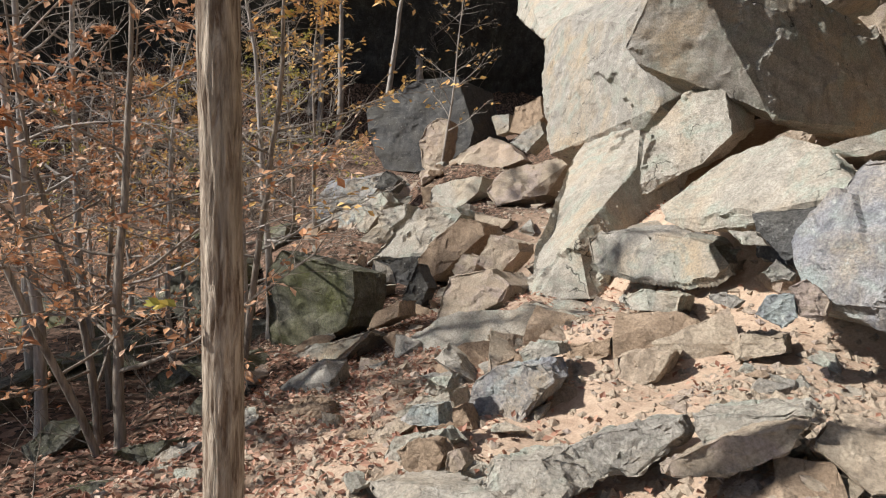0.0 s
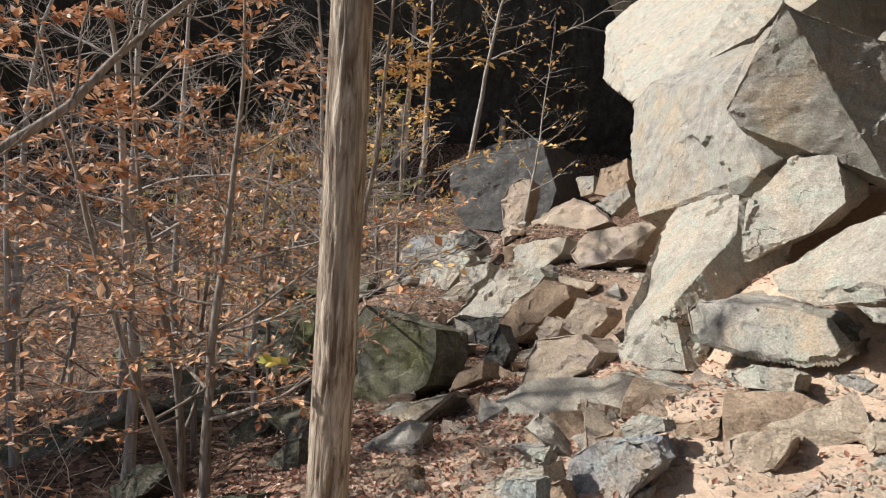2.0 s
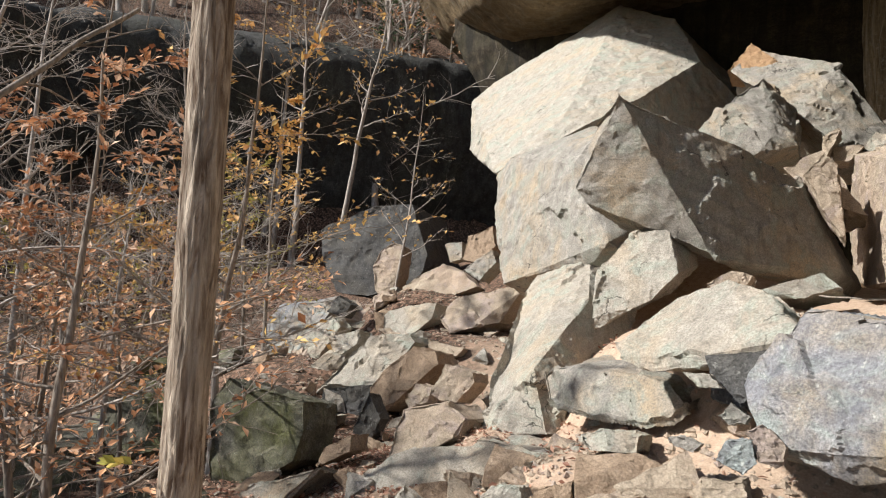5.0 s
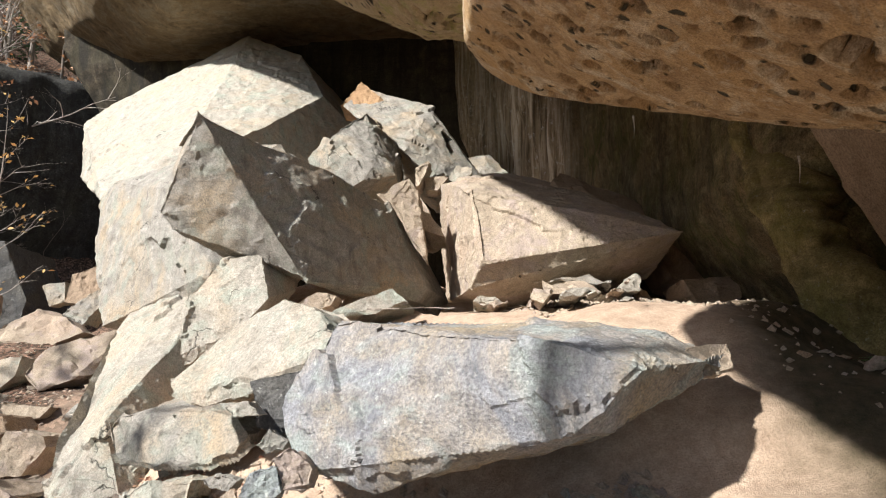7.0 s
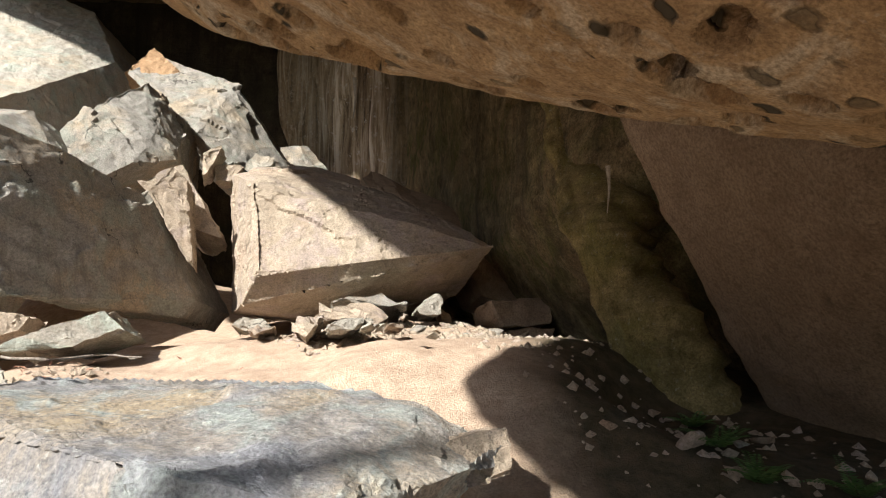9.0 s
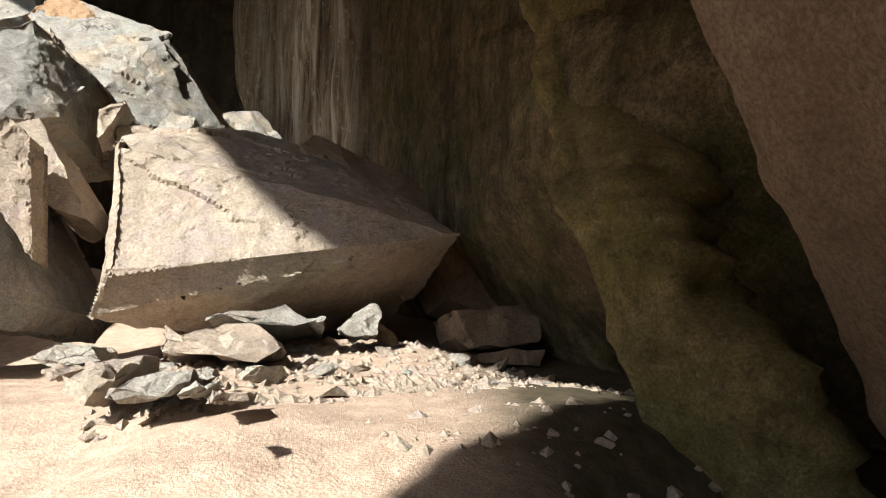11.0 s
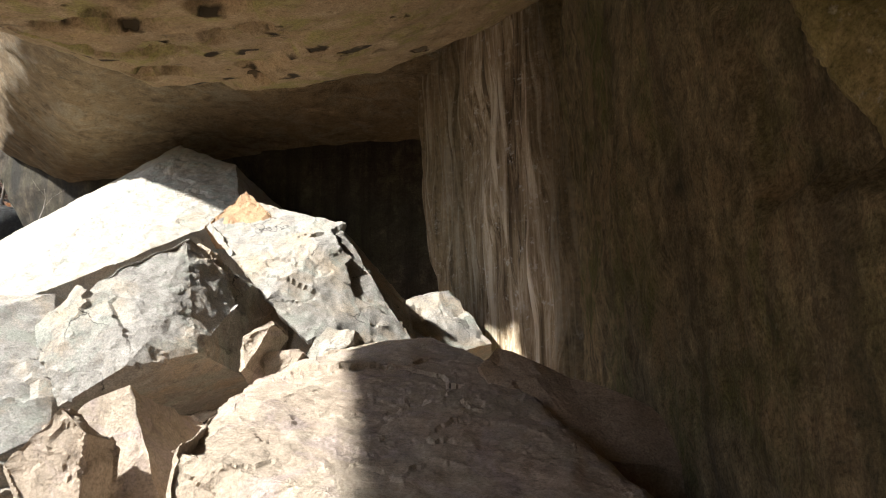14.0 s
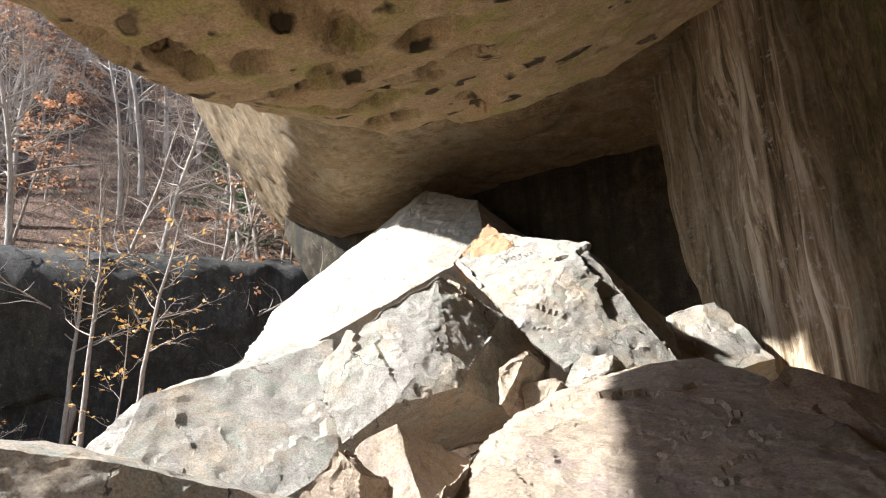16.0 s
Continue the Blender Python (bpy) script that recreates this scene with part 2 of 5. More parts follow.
def weathered(name, bm, mat, cell, rough, seed, smooth=1, hollow=()):
    """Turns a plain polyhedron into worn rock: even cells, softened corners, broken faces and fine relief."""
    me = bpy.data.meshes.new(name)
    bm.to_mesh(me)
    bm.free()
    ob = new(name, me)
    rm = ob.modifiers.new("cells", "REMESH")
    rm.mode, rm.voxel_size, rm.adaptivity = "VOXEL", cell, 0.0
    bpy.context.view_layer.update()
    done = bpy.data.meshes.new_from_object(ob.evaluated_get(bpy.context.evaluated_depsgraph_get()))
    ob.modifiers.clear()
    old = ob.data
    ob.data = done
    bpy.data.meshes.remove(old)
    done.name = name
    b2 = bmesh.new()
    b2.from_mesh(done)
    for _ in range(smooth):
        bmesh.ops.smooth_vert(b2, verts=b2.verts, factor=0.5, use_axis_x=True, use_axis_y=True, use_axis_z=True)
    b2.normal_update()
    off = Vector((seed * 3.7, seed * 1.9, seed * 5.3))
    size = max((v.co.length for v in b2.verts), default=1.0)
    tilt = Vector((math.sin(seed * 2.3), math.cos(seed * 1.7), 2.5)).normalized()
    moves = []
    for v in b2.verts:
        p = v.co + off
        wave = noise.noise(p * (1.6 / size)) * 1.6
        cellular = noise.cell(p * (5.0 / size) + 0.35 * noise.noise_vector(p * (6.0 / size)))
        layer = p.dot(tilt) * 9.0 / size + 0.6 * wave
        step = abs(layer - math.floor(layer) - 0.5) * 2
        grain = noise.fractal(p * (0.3 / cell), 0.9, 2.1, 3)
        moves.append(v.normal * (rough * (wave + 0.55 * cellular + 0.5 * step * step * step + 0.28 * grain)))
    for v, m in zip(b2.verts, moves):
        v.co += m
    if hollow:
        lo = [min(h[0][k] for h in hollow) - 0.1 for k in (0, 1)]
        hi = [max(h[0][k] for h in hollow) + 0.1 for k in (0, 1)]
        b2.normal_update()
        low = [f for f in b2.faces if f.normal.z < -0.3 and all(lo[k] < f.calc_center_median()[k] < hi[k] for k in (0, 1))]
        bmesh.ops.subdivide_edges(b2, edges=list({e for f in low for e in f.edges}), cuts=1, use_grid_fill=True)
        b2.normal_update()
        co = np.array([v.co for v in b2.verts])
        push = np.zeros(len(co))
        for spot, wide, deep in hollow:
            k = ((co - np.array(spot)) ** 2 * np.array((1, 1, 0))).sum(1) / wide ** 2
            push = np.maximum(push, deep * np.clip((1.2 - k) * 2.5, 0, 1))
        for v, d in zip(b2.verts, push):
            if d > 0 and v.normal.z < -0.25:
                v.co -= v.normal * d
    b2.to_mesh(done)
    b2.free()
    done.materials.clear()
    done.materials.append(mat)
    done.polygons.foreach_set("use_smooth", [True] * len(done.polygons))
    return ob


def hull(points):
    bm = bmesh.new()
    for p in points:
        bm.verts.new(p)
    bmesh.ops.convex_hull(bm, input=bm.verts)
    return bm


SEED = [0]


def broken_block(points, seed, cell, chips, bites=()):
    """An angular block: a hull with chipped corners, cut fine and given uneven faces, bedding steps and ragged edges."""
    rng = random.Random(seed)
    bm = hull(points)
    size = max((v.co - w.co).length for v in bm.verts for w in bm.verts)
    for _ in range(chips):
        vs = [v.co.copy() for v in bm.verts]
        mid = sum(vs, Vector()) / len(vs)
        v = rng.choice(vs)
        way = ((v - mid).normalized() + 0.3 * Vector([rng.uniform(-1, 1) for _ in range(3)])).normalized()
        bmesh.ops.bisect_plane(bm, geom=bm.verts[:] + bm.edges[:] + bm.faces[:], plane_co=v - way * size * rng.uniform(0.003, 0.009), plane_no=way, clear_outer=True)
        vs = [v.co.copy() for v in bm.verts]
        bm.free()
        bm = hull(vs)
    big = min(size, 3.6)
    bmesh.ops.triangulate(bm, faces=bm.faces)
    for _ in range(9):
        long = [e for e in bm.edges if e.calc_length() > cell * 1.6]
        if not long:
            break
        bmesh.ops.subdivide_edges(bm, edges=long, cuts=1)
        bmesh.ops.triangulate(bm, faces=bm.faces)
    bm.normal_update()
    off = Vector((seed * 3.7, seed * 1.9, seed * 5.3))
    tilt = Vector((math.sin(seed * 2.3), math.cos(seed * 1.7), 2.2)).normalized()
    moves = []
    for v in bm.verts:
        p = v.co + off
        wave = noise.noise(p * (2.2 / size))
        patch = noise.noise(p * (7.0 / size) + 0.8 * noise.noise_vector(p * (5.0 / size)))
        layer = p.dot(tilt) * 16.0 / size + 1.5 * wave
        step = max(0.0, noise.noise(p * (3.0 / size) + off)) * (0.5 + 0.5 * math.sin(layer * 6.28))
        grain = noise.fractal(p * (0.22 / cell), 0.8, 2.1, 3)
        coarse = facet(p, 4.2 / size, off)
        small = facet(p, max(11.0 / size, 5.0), off)
        lump = min(big, 0.45)
        moves.append(v.normal * (big * (0.012 * wave + 0.055 * coarse + 0.008 * (abs(patch) - 0.25) - 0.011 * step) + 0.10 * lump * small + cell * 0.5 * grain))
    for v, m in zip(bm.verts, moves):
        v.co += m
    for x, y, z, r in bites:
        mid = Vector((x, y, z))
        for v in bm.verts:
            d = v.co - mid
            if d.length < r:
                v.co = mid + d.normalized() * r * (1 + 0.06 * noise.noise(v.co * (3.0 / r)))
    return bm


def facet(p, scale, off):
    """Height of a broken surface at p: every chip is a small plane with a tilt and depth of its own."""
    q = p * scale + 0.2 * noise.noise_vector(p * scale * 1.3)
    gaps, cores = noise.voronoi(q)
    return min(0.55 * (noise.noise(c * 5.1) + (q - c).dot(noise.noise_vector(c * 7.3 + off))) + 0.35 * g for c, g in zip(cores, gaps)) - 0.2


def rock(name, label, mat, cell, at, corners, back=(0, 0, 0), extra=(), group="fallen boulders", chips=0, bites=()):
    """A fallen block: the hull of its corners round its foot `at`, with a back side pushed off by `back`."""
    SEED[0] += 1
    pts = [Vector(c) for c in corners] + [Vector(c) for c in extra]
    if any(back):
        pts += [Vector(c) + Vector(back) for c in corners]
    ob = mesh_object(name, broken_block(pts, SEED[0], cell, chips, bites), mat)
    ob.data.polygons.foreach_set("use_smooth", [True] * len(ob.data.polygons))
    ob.data.set_sharp_from_angle(angle=radians(20))
    ob.location = at
    return tagged(ob, label, "boulder", group)


def mass(name, mat, cell, rough, corners, label, hollow=()):
    """A body of living rock that bounds the shelter."""
    SEED[0] += 1
    ob = weathered(name, hull([Vector(c) for c in corners]), mat, cell, rough, SEED[0], 3, hollow)
    return tagged(ob, label, "rock wall", kind="structure")


# ---- ground: one sheet from the path over the ravine to the far woods ----
KNOTS = [(0, 0, 0), (-1.40, 1.635, -.45), (-2.42, 3.1, -.6), (-1.1, 2.35, -.2), (.67, 2.4, .3), (-.5, 2.5, 0), (-1.25, 2.9, -.15), (-2.8, 2.95, -.65), (-3.8, 3.1, -1.1), (-.9, 3.55, -.13), (-1.5, 3.7, -.3), (-2.6, 3.9, -.58),
         (.5, 3.9, .25), (-.2, 4.1, .03), (-5.7, 4.2, -1.75), (1.2, 4.3, .2), (-4.4, 4.9, -1.3), (-.25, 4.9, .2), (-1.7, 5.7, -.55), (-3.5, 5.9, -.95), (-6.4, 6.5, -2), (-2.45, 6.6, -.7),
         (-1.4, 7, -.25), (-4.75, 7.4, -1.4), (-3.8, 8.8, -1.05), (-7.7, 8.5, -2), (-4.75, 10.2, -1.1), (-6.3, 12, -.5), (-3.3, 13, .1), (-7.9, 14, -.6), (-5.1, 16, .7), (-7.9, 19.5, .2)]
SHELF = [(1.8, 1.6, .25), (2.4, 2.5, .3), (2.4, 3.4, .45), (3.1, 3.5, .55), (3.35, 4, .95), (3.45, 4.4, 1.2), (3.65, 4.75, 1.42), (3.8, 5.2, 1.52), (3.3, 5.4, 1.52), (4.5, 5.5, 1.5), (3.4, 6.7, 1.52),
         (4.7, 7.8, 1.5), (5.6, 7.6, 1.3), (4.7, 4.5, 1), (1.6, 5.7, 1.2), (2.3, 5.6, 1.35), (1.4, 6.7, 1.3), (2.6, 7, 1.42), (.4, 7.6, 1), (6, 12, 1.5), (2, 9, 1.2), (2, 16, 2)]
OUTER = [(-3, 0, -.7), (0, -4, -.2), (5, 0, .3), (-6, 1, -1.8), (-10, 4, -3), (-12.9, 9.5, -3), (-14, 16, -1.5), (-14, 24, 1), (-24, 17, 2), (-4, 26, 2)]
CLIFF_AT, CLIFF_WAY = (-24, 20), (-0.486, 0.874)


def ground_height(x, y):
    w = s = 0.0
    for a, b, c in KNOTS + SHELF + OUTER:
        k = 1.0 / ((x - a) ** 2 + (y - b) ** 2 + 0.08) ** 1.9
        w, s = w + k, s + k * c
    z = s / w
    d = (x - CLIFF_AT[0]) * CLIFF_WAY[0] + (y - CLIFF_AT[1]) * CLIFF_WAY[1]
    west = min(1, max(0, (-27 - x - 0.3 * abs(y - 14)) / 6))
    z += 8 * west * west
    if d > 2 and x < -2:
        k = min(1, (d - 2) / 4)
        z += 9 * k * k * (3 - 2 * k) + max(0, d - 6) * 0.95
    p = Vector((x, y, 0))
    r = math.hypot(x + 1, y - 4)
    return z + 0.035 * noise.fractal(p * 1.6, 0.7, 2.1, 4) + 0.3 * noise.noise(p * 0.3) * min(1, max(0, r - 5) / 10)


def axis(lo, hi, near_lo, near_hi, fine, grow=1.12):
    out, v = [], near_lo
    while v < near_hi:
        out.append(v)
        v += fine
    s = fine
    while v < hi:
        out.append(v)
        s *= grow
        v += s
    v, s = near_lo, fine
    while v > lo:
        s *= grow
        v -= s
        out.insert(0, v)
    return out


def sheet(name, xs, ys, mat):
    verts = [(x, y, ground_height(x, y)) for y in ys for x in xs]
    nx = len(xs)
    faces = [(j * nx + i, j * nx + i + 1, (j + 1) * nx + i + 1, (j + 1) * nx + i) for j in range(len(ys) - 1) for i in range(nx - 1)]
    me = bpy.data.meshes.new(name)
    me.from_pydata(verts, [], faces)
    me.materials.append(mat)
    me.polygons.foreach_set("use_smooth", [True] * len(faces))
    return new(name, me)


def soil():
    """Sandy dirt on the trampled path and the shelter floor, brown leaf litter on the wooded slope."""
    mat, n, l, b = nodes_of("soil", 0.95)
    geo = n.new("ShaderNodeNewGeometry").outputs["Position"]
    big, mid, fine = noisy(n, l, geo, 0.8, 5, 0.6, 0.5), noisy(n, l, geo, 9, 8, 0.7), noisy(n, l, geo, 70, 4, 0.7)
    sand = ramp(n, l, mid, [(0.3, (0.37, 0.26, 0.185)), (0.7, (0.60, 0.46, 0.34))])
    vor = n.new("ShaderNodeTexVoronoi")
    vor.inputs["Scale"].default_value = 16
    l.new(geo, vor.inputs["Vector"])
    litter = ramp(n, l, vor.outputs["Color"], [(0.1, (0.015, 0.012, 0.008)), (0.4, (0.07, 0.045, 0.03)), (0.65, (0.17, 0.10, 0.068)), (0.95, (0.32, 0.21, 0.15))])
    sep = n.new("ShaderNodeSeparateXYZ")
    l.new(geo, sep.inputs[0])
    edge = n.new("ShaderNodeMath")
    edge.operation = "MULTIPLY_ADD"
    l.new(big, edge.inputs[0])
    edge.inputs[1].default_value = 2.0
    l.new(sep.outputs["X"], edge.inputs[2])
    where = ramp(n, l, edge.outputs[0], [(0.0, (1, 1, 1)), (0.7, (0, 0, 0))])
    shift = n.new("ShaderNodeMapRange")
    shift.inputs["From Min"].default_value, shift.inputs["From Max"].default_value = -2.6, -0.2
    l.new(edge.outputs[0], shift.inputs["Value"])
    l.new(shift.outputs[0], where.node.inputs[0])
    col = mix(n, l, where, sand, litter)
    # the floor turns dark brown towards +x, past a slanting noisy line
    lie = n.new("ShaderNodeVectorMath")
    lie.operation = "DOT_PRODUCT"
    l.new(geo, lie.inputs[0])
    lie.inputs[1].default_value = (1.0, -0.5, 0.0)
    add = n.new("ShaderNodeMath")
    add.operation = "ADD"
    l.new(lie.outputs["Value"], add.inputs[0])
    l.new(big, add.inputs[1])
    darker = n.new("ShaderNodeMapRange")
    darker.inputs["From Min"].default_value, darker.inputs["From Max"].default_value = 1.7, 2.3
    l.new(add.outputs[0], darker.inputs["Value"])
    col = mix(n, l, darker.outputs[0], col, ramp(n, l, mid, [(0.35, (0.03, 0.03, 0.012)), (0.65, (0.10, 0.075, 0.045))]))
    col = mix(n, l, ramp(n, l, fine, [(0.3, (0.4, 0.4, 0.4)), (0.6, (0, 0, 0))]), col, (0.10, 0.07, 0.05))
    l.new(col, b.inputs["Base Color"])
    bp = n.new("ShaderNodeBump")
    bp.inputs["Strength"].default_value, bp.inputs["Distance"].default_value = 0.8, 0.04
    l.new(mix(n, l, 0.4, mid, fine), bp.inputs["Height"])
    l.new(bp.outputs[0], b.inputs["Normal"])
    return mat


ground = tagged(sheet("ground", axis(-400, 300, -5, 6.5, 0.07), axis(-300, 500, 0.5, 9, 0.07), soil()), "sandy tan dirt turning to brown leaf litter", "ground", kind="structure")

# ---- living rock of the shelter ----
rng = random.Random(5)
PITS = []
for _ in range(240):
    u, v = rng.random(), rng.random()
    x = 1.55 + 1.9 * u
    PITS.append((Vector((x, 1.0 + 2.6 * v - 0.3 * u, 2.2)), rng.choice((0.022, 0.03, 0.03, 0.04, 0.055)), rng.uniform(0.08, 0.2)))
PITS = [((p.x, p.y, 2.55 - 0.36 * (p.x - 1.5) + 0.08 * (p.y - 2)), w, d) for p, w, d in PITS]
VAULT_PITS = [((rng.uniform(1.4, 3.4), rng.uniform(7.2, 9.3), 0), rng.choice((0.06, 0.08, 0.1)), rng.uniform(0.08, 0.16)) for _ in range(70)]
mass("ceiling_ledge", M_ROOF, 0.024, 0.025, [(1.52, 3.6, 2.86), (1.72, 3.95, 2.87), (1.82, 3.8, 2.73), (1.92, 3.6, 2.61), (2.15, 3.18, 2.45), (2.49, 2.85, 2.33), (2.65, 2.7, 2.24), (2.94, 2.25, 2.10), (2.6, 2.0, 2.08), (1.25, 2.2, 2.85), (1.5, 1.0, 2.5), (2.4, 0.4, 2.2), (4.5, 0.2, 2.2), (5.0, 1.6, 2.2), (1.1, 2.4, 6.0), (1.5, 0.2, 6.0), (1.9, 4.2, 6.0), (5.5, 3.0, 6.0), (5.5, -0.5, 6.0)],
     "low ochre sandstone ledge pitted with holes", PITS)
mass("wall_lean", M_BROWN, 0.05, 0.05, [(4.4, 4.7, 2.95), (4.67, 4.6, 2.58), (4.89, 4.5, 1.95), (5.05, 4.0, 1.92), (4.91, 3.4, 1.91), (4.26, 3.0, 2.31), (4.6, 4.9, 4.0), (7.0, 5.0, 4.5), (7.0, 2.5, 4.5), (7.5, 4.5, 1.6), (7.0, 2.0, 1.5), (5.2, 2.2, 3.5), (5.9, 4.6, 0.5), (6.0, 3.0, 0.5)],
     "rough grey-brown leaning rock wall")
# unseen corners behind the lip and out to the left are added to block sun
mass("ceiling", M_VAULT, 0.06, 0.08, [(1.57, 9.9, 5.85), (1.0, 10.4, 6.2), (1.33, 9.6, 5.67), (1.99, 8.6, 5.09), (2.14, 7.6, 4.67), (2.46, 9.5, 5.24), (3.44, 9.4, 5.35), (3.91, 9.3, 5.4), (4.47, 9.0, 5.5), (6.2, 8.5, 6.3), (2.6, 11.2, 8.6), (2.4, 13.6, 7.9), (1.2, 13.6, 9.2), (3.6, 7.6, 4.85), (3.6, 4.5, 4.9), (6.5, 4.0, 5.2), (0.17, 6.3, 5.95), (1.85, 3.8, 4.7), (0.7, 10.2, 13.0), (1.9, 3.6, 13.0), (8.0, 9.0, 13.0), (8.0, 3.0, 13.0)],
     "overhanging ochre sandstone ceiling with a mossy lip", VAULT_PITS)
mass("wall_right", M_CAVE, 0.1, 0.16, [(5.1, 6.1, 2.8), (5.45, 5.4, 2.7), (5.4, 6.8, 3.9), (6.6, 9.9, 5.4), (7.2, 9.8, 1.0), (7.0, 6.6, 1.0), (6.8, 5.0, 0.2), (5.3, 4.6, 3.0), (8.6, 16.0, 1.0), (8.6, 20.0, 8.0), (8.6, 22.0, 27.0), (6.2, 8.0, 9.0), (6.6, 9.0, 14.0), (5.8, 5.0, 6.0), (9.0, 24.0, 0.0), (12.0, 4.0, 0.0), (12.0, 4.0, 14.0), (14.0, 26.0, 0.0), (14.0, 26.0, 27.0)],
     "damp brown and green cave wall")
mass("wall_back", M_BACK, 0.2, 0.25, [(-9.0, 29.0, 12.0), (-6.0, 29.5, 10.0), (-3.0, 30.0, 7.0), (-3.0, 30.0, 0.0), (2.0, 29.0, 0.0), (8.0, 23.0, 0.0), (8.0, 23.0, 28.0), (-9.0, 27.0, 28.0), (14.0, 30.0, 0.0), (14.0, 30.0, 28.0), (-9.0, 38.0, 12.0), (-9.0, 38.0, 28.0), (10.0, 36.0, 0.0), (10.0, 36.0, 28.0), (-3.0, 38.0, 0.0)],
     "dark streaked back wall of the shelter, deep shade in its colour")

def flowstone():
    """A fluted curtain of dripstone that swells from the back corner into the side wall."""
    rings, across = 150, 110
    front = [Vector((5.45, 20.4, 0)), Vector((5.4, 19.2, 0)), Vector((5.62, 18.1, 0)), Vector((6.0, 17.0, 0)), Vector((6.45, 15.7, 0)), Vector((6.95, 14.2, 0)), Vector((7.6, 13.0, 0))]
    verts, faces = [], []
    for i in range(rings):
        z = 1.2 + 22.0 * i / (rings - 1)
        foot = max(0.0, (6.6 - z) / 2.2)
        lean = -0.02 * (z - 8)
        for k in range(across):
            f = k / (across - 1) * (len(front) - 1)
            a = min(int(f), len(front) - 2)
            p = front[a].lerp(front[a + 1], f - a)
            way = (front[a + 1] - front[a]).normalized()
            out = Vector((way.y, -way.x, 0))
            q = Vector((p.x * 2.2, p.y * 2.2, z * 0.16))
            rib = abs(noise.noise(q)) + 0.5 * abs(noise.noise(q * 2.7))
            lump = noise.noise(Vector((p.x, p.y * 1.5, z * 0.8)))
            left = max(0.0, 1 - f / 3.2)
            p = p + out * (0.42 * rib - 0.15 + 0.14 * lump) + Vector((lean + 0.55 * foot * left, -0.7 * foot * left, z))
            verts.append(tuple(p))
        verts += [(9.5, 13.0, z), (9.5, 20.4, z)]
    row = across + 2
    for i in range(rings - 1):
        for k in range(row):
            k2 = (k + 1) % row
            faces.append((i * row + k, i * row + k2, (i + 1) * row + k2, (i + 1) * row + k))
    faces += [tuple(range(row))[::-1], tuple((rings - 1) * row + k for k in range(row))]
    me = bpy.data.meshes.new("flowstone_wall")
    me.from_pydata(verts, [], faces)
    me.materials.append(M_FLOW)
    me.polygons.foreach_set("use_smooth", [True] * len(faces))
    return tagged(new("flowstone_wall", me), "pale streaked flowstone curtain on the wall", "rock wall", kind="structure")


flowstone()
mass("ceiling_back", M_HIGH, 0.25, 0.3, [(-14.11, 29.0, 19.17), (-12.21, 32.0, 15.83), (-11.14, 33.0, 13.14), (-8.42, 33.5, 11.28), (-2.0, 24.0, 14.0), (7.0, 20.0, 15.0), (8.0, 8.0, 11.0), (1.4, 11.5, 10.3), (1.3, 10.0, 10.1), (-10.0, 26.0, 32.0), (8.0, 8.0, 32.0), (12.0, 32.0, 32.0), (12.0, 32.0, 12.0), (-9.0, 40.0, 14.0), (-8.0, 40.0, 32.0), (0.0, 10.0, 32.0)],
     "high dark vaulted ceiling")

def wall_rib():
    """A rounded ridge of damp rock that runs down the cave wall."""
    line = [Vector(c) for c in ((5.45, 7.25, 5.2), (5.38, 7.0, 4.35), (5.44, 6.85, 3.95), (5.42, 6.6, 3.48), (5.31, 6.35, 3.03), (5.19, 6.1, 2.69), (5.05, 5.8, 2.38), (5.03, 5.6, 2.1), (5.1, 5.3, 1.5), (5.3, 5.1, 0.7))]
    sides, verts, faces, rows = 40, [], [], 0
    for a, b in zip(line, line[1:]):
        for k in range(14):
            p = a.lerp(b, k / 14) + Vector((-0.05, -0.02, 0))
            for t in range(sides):
                w = Vector((math.cos(2 * math.pi * t / sides), math.sin(2 * math.pi * t / sides), 0))
                q = p + w * 0.25
                r = (0.17 + 0.07 * noise.noise(q * 2.2) + 0.06 * noise.noise(q * 6) + 0.03 * abs(noise.noise(q * 15))) * (1 + 1.9 * max(0.0, 0.7 * w.x - 0.7 * w.y))
                verts.append(tuple(p + w * r))
            rows += 1
    for i in range(rows - 1):
        for t in range(sides):
            u = (t + 1) % sides
            faces.append((i * sides + t, (i + 1) * sides + t, (i + 1) * sides + u, i * sides + u))
    faces += [tuple(range(sides)), tuple((rows - 1) * sides + t for t in range(sides))[::-1]]
    me = bpy.data.meshes.new("wall_rib")
    me.from_pydata(verts, [], faces)
    me.materials.append(M_RIB)
    me.polygons.foreach_set("use_smooth", [True] * len(faces))
    return tagged(new("wall_rib", me), "ochre rib of damp mossy rock on the cave wall", "rock wall", kind="structure")


wall_rib()

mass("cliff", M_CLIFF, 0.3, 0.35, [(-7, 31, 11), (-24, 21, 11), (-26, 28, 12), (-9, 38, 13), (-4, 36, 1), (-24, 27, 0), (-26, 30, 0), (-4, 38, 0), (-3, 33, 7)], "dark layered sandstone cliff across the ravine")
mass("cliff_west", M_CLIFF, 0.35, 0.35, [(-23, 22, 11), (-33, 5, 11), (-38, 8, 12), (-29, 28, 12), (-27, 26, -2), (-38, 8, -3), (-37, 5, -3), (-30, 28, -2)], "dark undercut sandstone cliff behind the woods")


